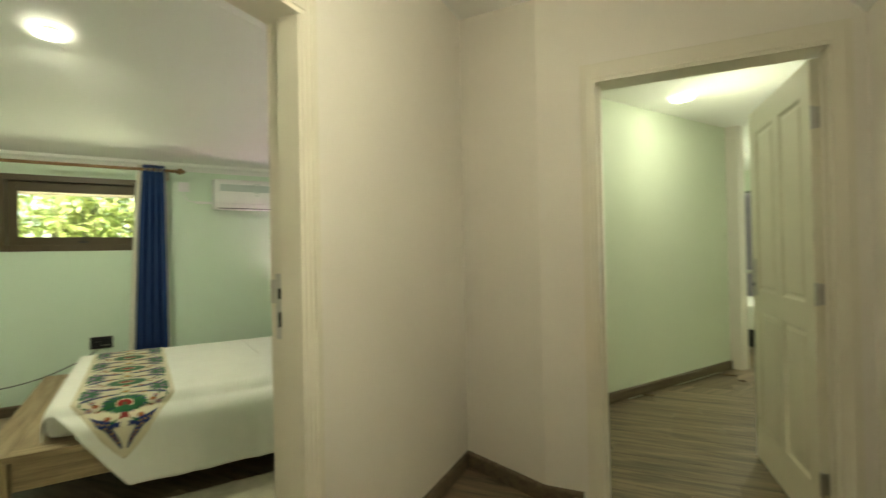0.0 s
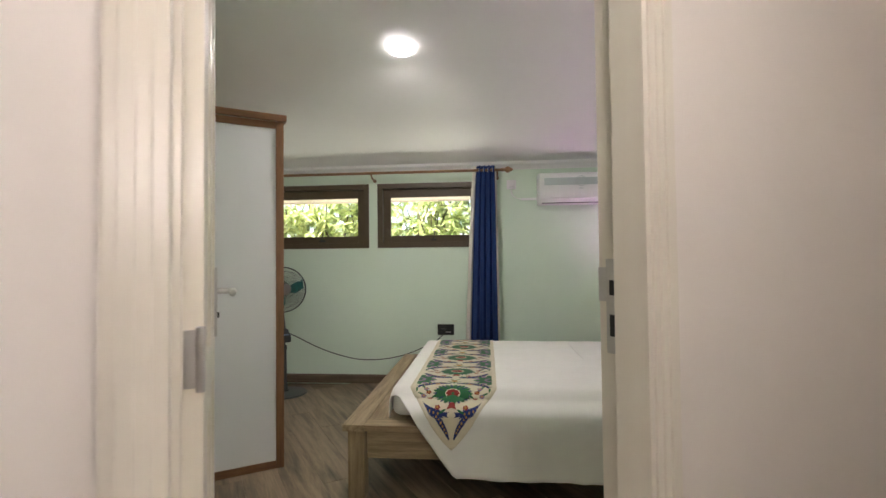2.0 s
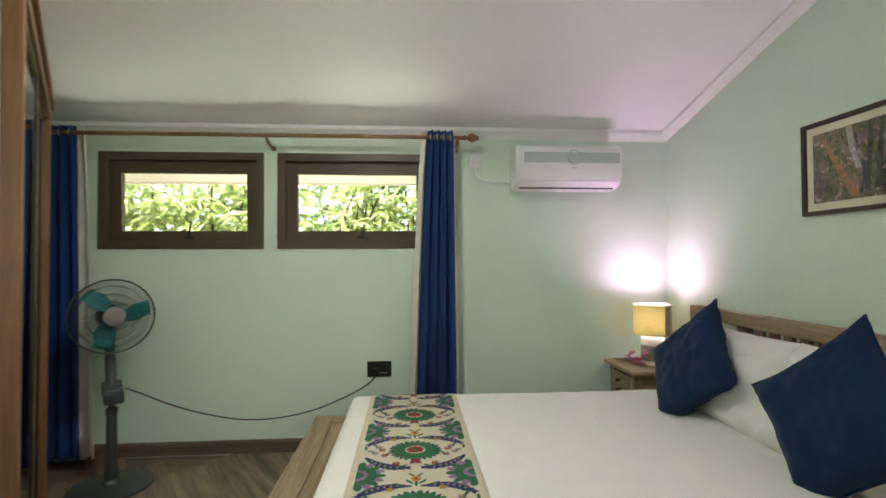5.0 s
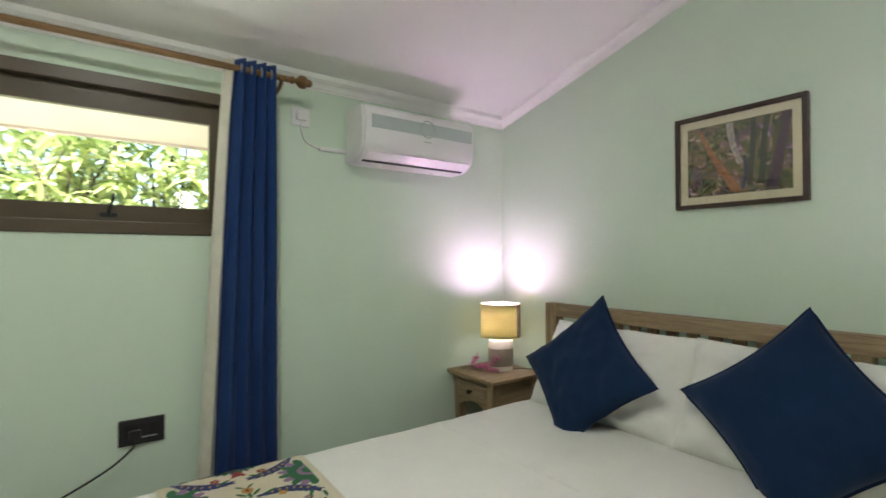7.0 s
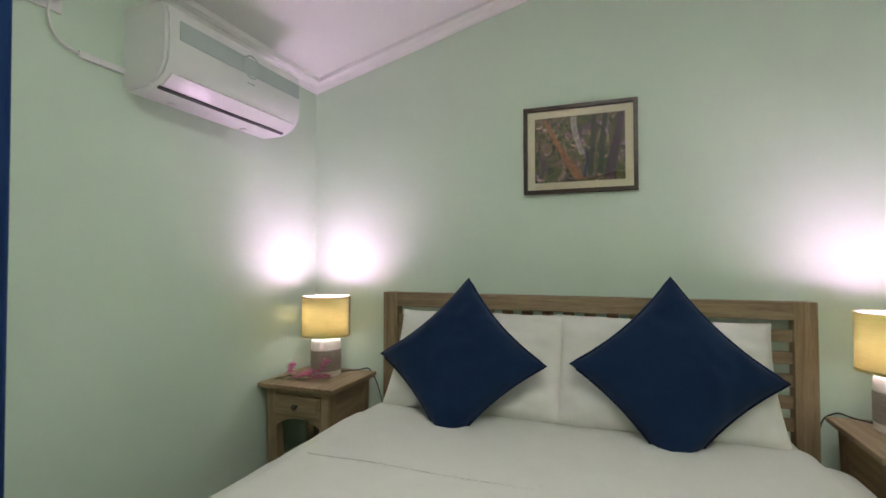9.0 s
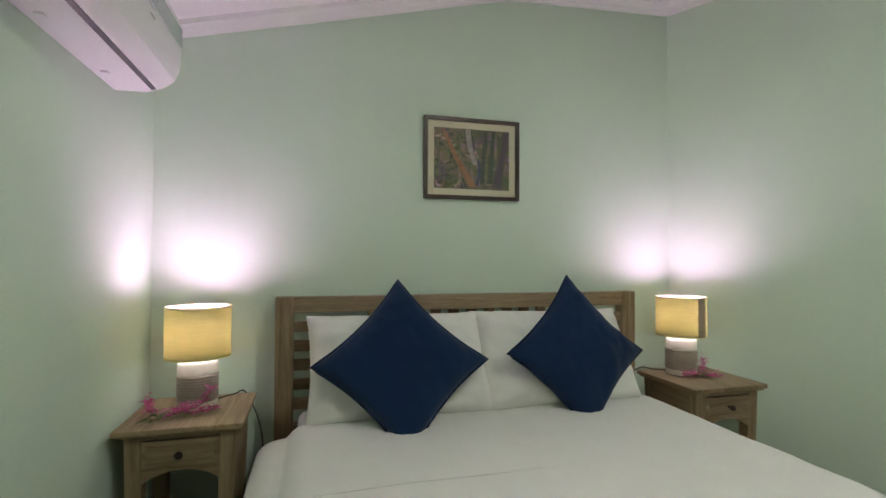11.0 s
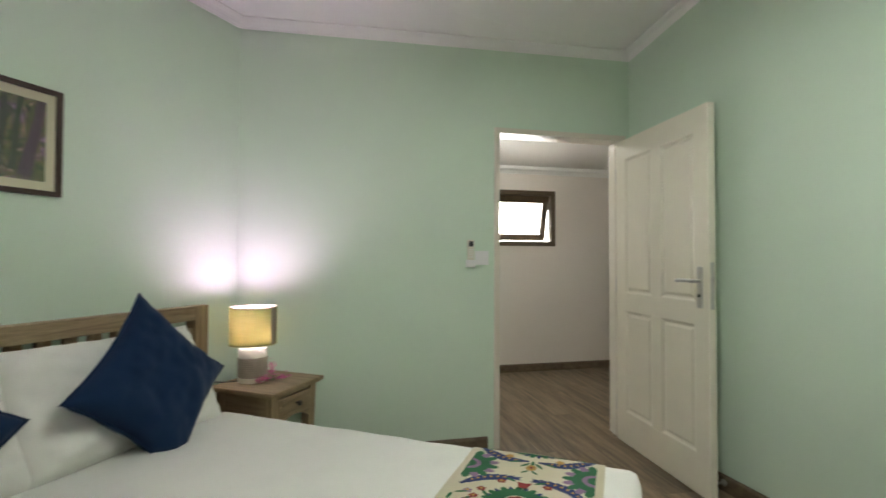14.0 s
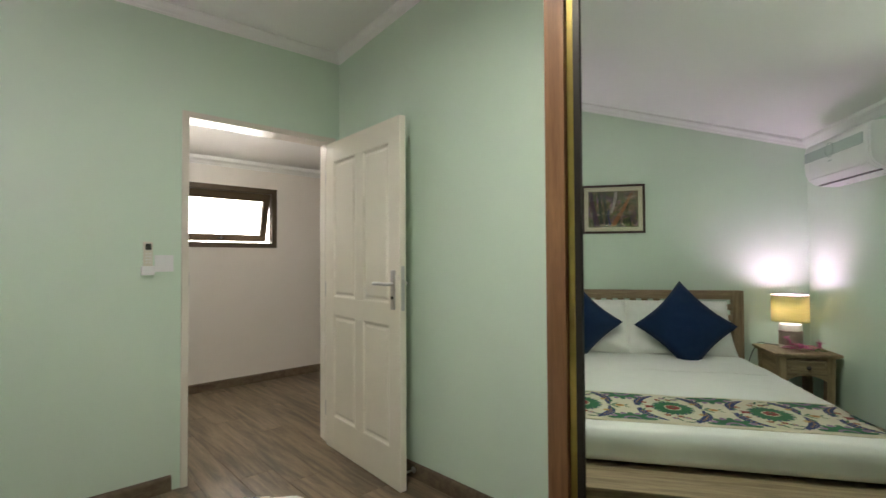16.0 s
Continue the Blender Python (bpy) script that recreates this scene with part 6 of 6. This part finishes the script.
lathe(bm, [(0.13, 0.60), (0.22, 0.66), (0.265, 0.73), (0.27, 0.75), (0.255, 0.752), (0.20, 0.70), (0.05, 0.64)], 36, Matrix.Diagonal((1.0, 0.72, 1, 1)))
part("bowl", bm, M_PORC, bs, smooth=True)
bm = bmesh.new()
tube(bm, smooth_path([(0.02, 0.15, 0.74), (0.02, 0.15, 0.83), (0.02, 0.10, 0.85), (0.02, 0.04, 0.82)], 5), 0.012, 10)
part("tap", bm, M_STEEL, bs, "chrome basin tap", smooth=True)
bm = bmesh.new()
tube(bm, smooth_path([(-0.12, 0.12, 0.62), (-0.2, 0.16, 0.52), (-0.22, 0.18, 0.50)], 5), 0.014, 10)
part("trap_pipe", bm, M_STEEL, bs, "chrome waste pipe", smooth=True)
sb = base_of("soap_bottle", BM_ @ Matrix.Translation((0.71, 0.80, 0.752)), "small white soap bottle with a dark pump", "bottle")
bm = bmesh.new()
lathe(bm, [(0.026, 0), (0.028, 0.01), (0.028, 0.07), (0.014, 0.09)], 18)
part("bottle_body", bm, M_PORC, sb, smooth="auto")
bm = bmesh.new()
lathe(bm, [(0.012, 0.09), (0.012, 0.105), (0.005, 0.107), (0.005, 0.13), (0.014, 0.132), (0.014, 0.14)], 14)
part("pump", bm, M_DARKPLATE, sb, "dark pump", smooth="auto")
hd = base_of("hair_dryer", BM_ @ Matrix.Translation((0.74, 0.88, 1.70)), "white wall-mounted hair dryer", "hair dryer")
boxpart("holder", (-0.05, 0.05, -0.06, 0.018, -0.05, 0.06), M_WHITE, hd, bevel=0.015)
bm = bmesh.new()
lathe(bm, [(0.03, -0.10), (0.04, -0.04), (0.045, 0.03), (0.035, 0.08), (0.01, 0.09)], 20, Matrix.Translation((0.0, -0.08, 0.02)) @ pose(0, 0, 0, 0, 80))
part("nozzle", bm, M_WHITE, hd, smooth="auto")
bm = bmesh.new()
tube(bm, smooth_path([(0.03, -0.05, -0.05), (0.05, -0.06, -0.13), (0.03, -0.05, -0.17), (0.0, -0.04, -0.10), (0.02, -0.03, -0.04)], 6), 0.006, 8)
part("coiled_cord", bm, M_WHITE, hd, smooth=True)
tr_ = base_of("towel_ring", BM_ @ Matrix.Translation((0.47, 0.88, 0.95)), "chrome towel ring on the tiled wall", "towel ring")
bm = bmesh.new()
pts = [(0.07 * math.cos(2 * math.pi * q / 28), -0.02, -0.07 + 0.07 * math.sin(2 * math.pi * q / 28)) for q in range(29)]
tube(bm, pts, 0.005, 8)
part("ring", bm, M_STEEL, tr_, smooth=True)
bm = bmesh.new()
lathe(bm, [(0.02, -0.018), (0.02, 0.0), (0.008, 0.03)], 16, pose(0, 0, 0, 90))
part("mount", bm, M_STEEL, tr_, smooth="auto")
FB = Matrix.Translation(LQ(3.78, 3.82)) @ Matrix(((C36, -S36, 0, 0), (S36, C36, 0, 0), (0, 0, 1, 0), (0, 0, 0, 1)))
f3 = door_frame("door_frame", FB, 0.84, 2.10, 0.12, "cream painted timber door frame of the bathroom", False, True)
# added fill that brightens the bathroom, without any fitting
lamp("bathroom_fill_light", "POINT", BM_ @ Matrix.Translation((0.6, 0.3, 2.15)), 1.1, (1.0, 0.92, 0.88), soft=0.1)

# ---- passage and far room ----
ceiling_lamp(pose(2.06, -2.95, 2.5), 0.085, "round white passage ceiling lamp, lit")
ceiling_lamp(pose(4.9, -2.75, 2.5), 0.07, "round white far bedroom ceiling lamp, lit")
lamp("passage_lamp_light", "POINT", pose(2.06, -3.3, 2.12), 2.6, (1.0, 0.97, 0.90), soft=0.08)
lamp("far_room_lamp_light", "POINT", pose(4.95, -2.75, 2.33), 6.0, (1.0, 0.97, 0.95), soft=0.08)
M_GREYC = cloth("grey_curtain", (0.28, 0.26, 0.30), 0.9, 500)
e = base_of("grey_curtain", pose(5.9, -1.50, 0), "grey curtain hanging in the far bedroom", "curtain")
bm = bmesh.new()
rows = []
for i in range(25):
    rows.append([bm.verts.new((0.05 * math.sin(j * 1.1), 0.45 * j / 40 - 0.3, 0.05 + 2.0 * i / 24)) for j in range(41)])
for a, b in zip(rows, rows[1:]):
    for j in range(40):
        bm.faces.new((a[j], a[j + 1], b[j + 1], b[j]))
ob = part("drape", bm, M_GREYC, e, smooth=True)
ob.modifiers.new("thickness", "SOLIDIFY").thickness = 0.003
bm = bmesh.new()
tube(bm, [(0, -0.4, 2.07), (0, 0.6, 2.07)], 0.012, 10)
part("pole", bm, M_DARKPLATE, e, smooth="auto")
fbed = base_of("far_bed", pose(5.2, -1.95, 0), "white-covered bed on a dark base in the far bedroom", "bed")
boxpart("bed_base", (-0.5, 0.9, -0.5, 0.5, 0.0, 0.22), M_DARKPLATE, fbed, bevel=0.01)
boxpart("bed_mattress", (-0.52, 0.92, -0.52, 0.52, 0.22, 0.52), M_SHEET, fbed, bevel=0.04)

# ---- floor of laminate planks ----
bm = bmesh.new()
box(bm, -2.15, 0.0, -0.3, 4.2, -0.14, -0.014, DM)
box(bm, 0.0, 3.9, 2.4, 4.2, -0.14, -0.0145, DM)
box(bm, 0.0, 6.7, -5.4, -2.5, -0.14, -0.015)
box(bm, 3.45, 6.7, -2.5, -1.1, -0.14, -0.015)
corners = ((0.05, 0.08), (-5.25, 0.08), (EC.x - 0.05, EC.y - 0.05), (0.05, -2.75))
top_ring, low_ring = [[bm.verts.new((x, y, z)) for x, y in corners] for z in (-0.0155, -0.14)]
bm.faces.new(top_ring)
bm.faces.new(list(reversed(low_ring)))
for k in range(4):
    bm.faces.new((top_ring[k], low_ring[k], low_ring[(k + 1) % 4], top_ring[(k + 1) % 4]))
floor = tagged(done("floor", bm, M_BASE), "grey brown wood-effect laminate plank floor", "floor", kind="structure")
PL, PW = 1.29, 0.193
bm = bmesh.new()
box(bm, -PL / 2 + 0.0006, PL / 2 - 0.0006, -PW / 2 + 0.0006, PW / 2 - 0.0006, -0.013, 0.0)
bmesh.ops.recalc_face_normals(bm, faces=bm.faces)
bmesh.ops.bevel(bm, geom=[e for e in bm.edges if all(abs(v.co.z) < 1e-6 for v in e.verts)], offset=0.0012, segments=1, affect="EDGES")
PM = bpy.data.meshes.new("plank")
bm.to_mesh(PM)
bm.free()
PM.materials.append(M_FLOOR)
rest = bmesh.new()
count = 0
rng = random.Random(12)
PDIR = 123.0
INV = DM.inverted()


def indoors(p):
    q = INV @ Vector((p.x, p.y, 0))
    return (-2.6 < q.x < 4.4 and -1.7 < q.y < 4.25 and p.y < 0.4 and p.x < 1.0) or (-0.2 < p.x < 6.9 and -5.6 < p.y < -2.5) or (3.4 < p.x < 6.9 and -2.5 < p.y < -1.0)


for j in range(-22, 28):
    shift = rng.uniform(0, PL)
    for i in range(-5, 6):
        p = LP(i * PL + shift + 0.6, j * PW)
        if not indoors(p):
            continue
        m = Matrix.Translation((p.x, p.y, 0)) @ pose(0, 0, 0, 0, 0, PDIR)
        near = (p.x + 1.6) ** 2 + (p.y + 2.8) ** 2 < 4.0 ** 2
        if near and count < 300:
            ob = new("plank", PM)
            ob.parent = floor
            ob.matrix_basis = m
            count += 1
        else:
            box(rest, -PL / 2 + 0.0006, PL / 2 - 0.0006, -PW / 2 + 0.0006, PW / 2 - 0.0006, -0.013, 0.0, m)
ob = done("plank_field", rest, M_FLOOR, floor)
ob["kind"] = "stuff"
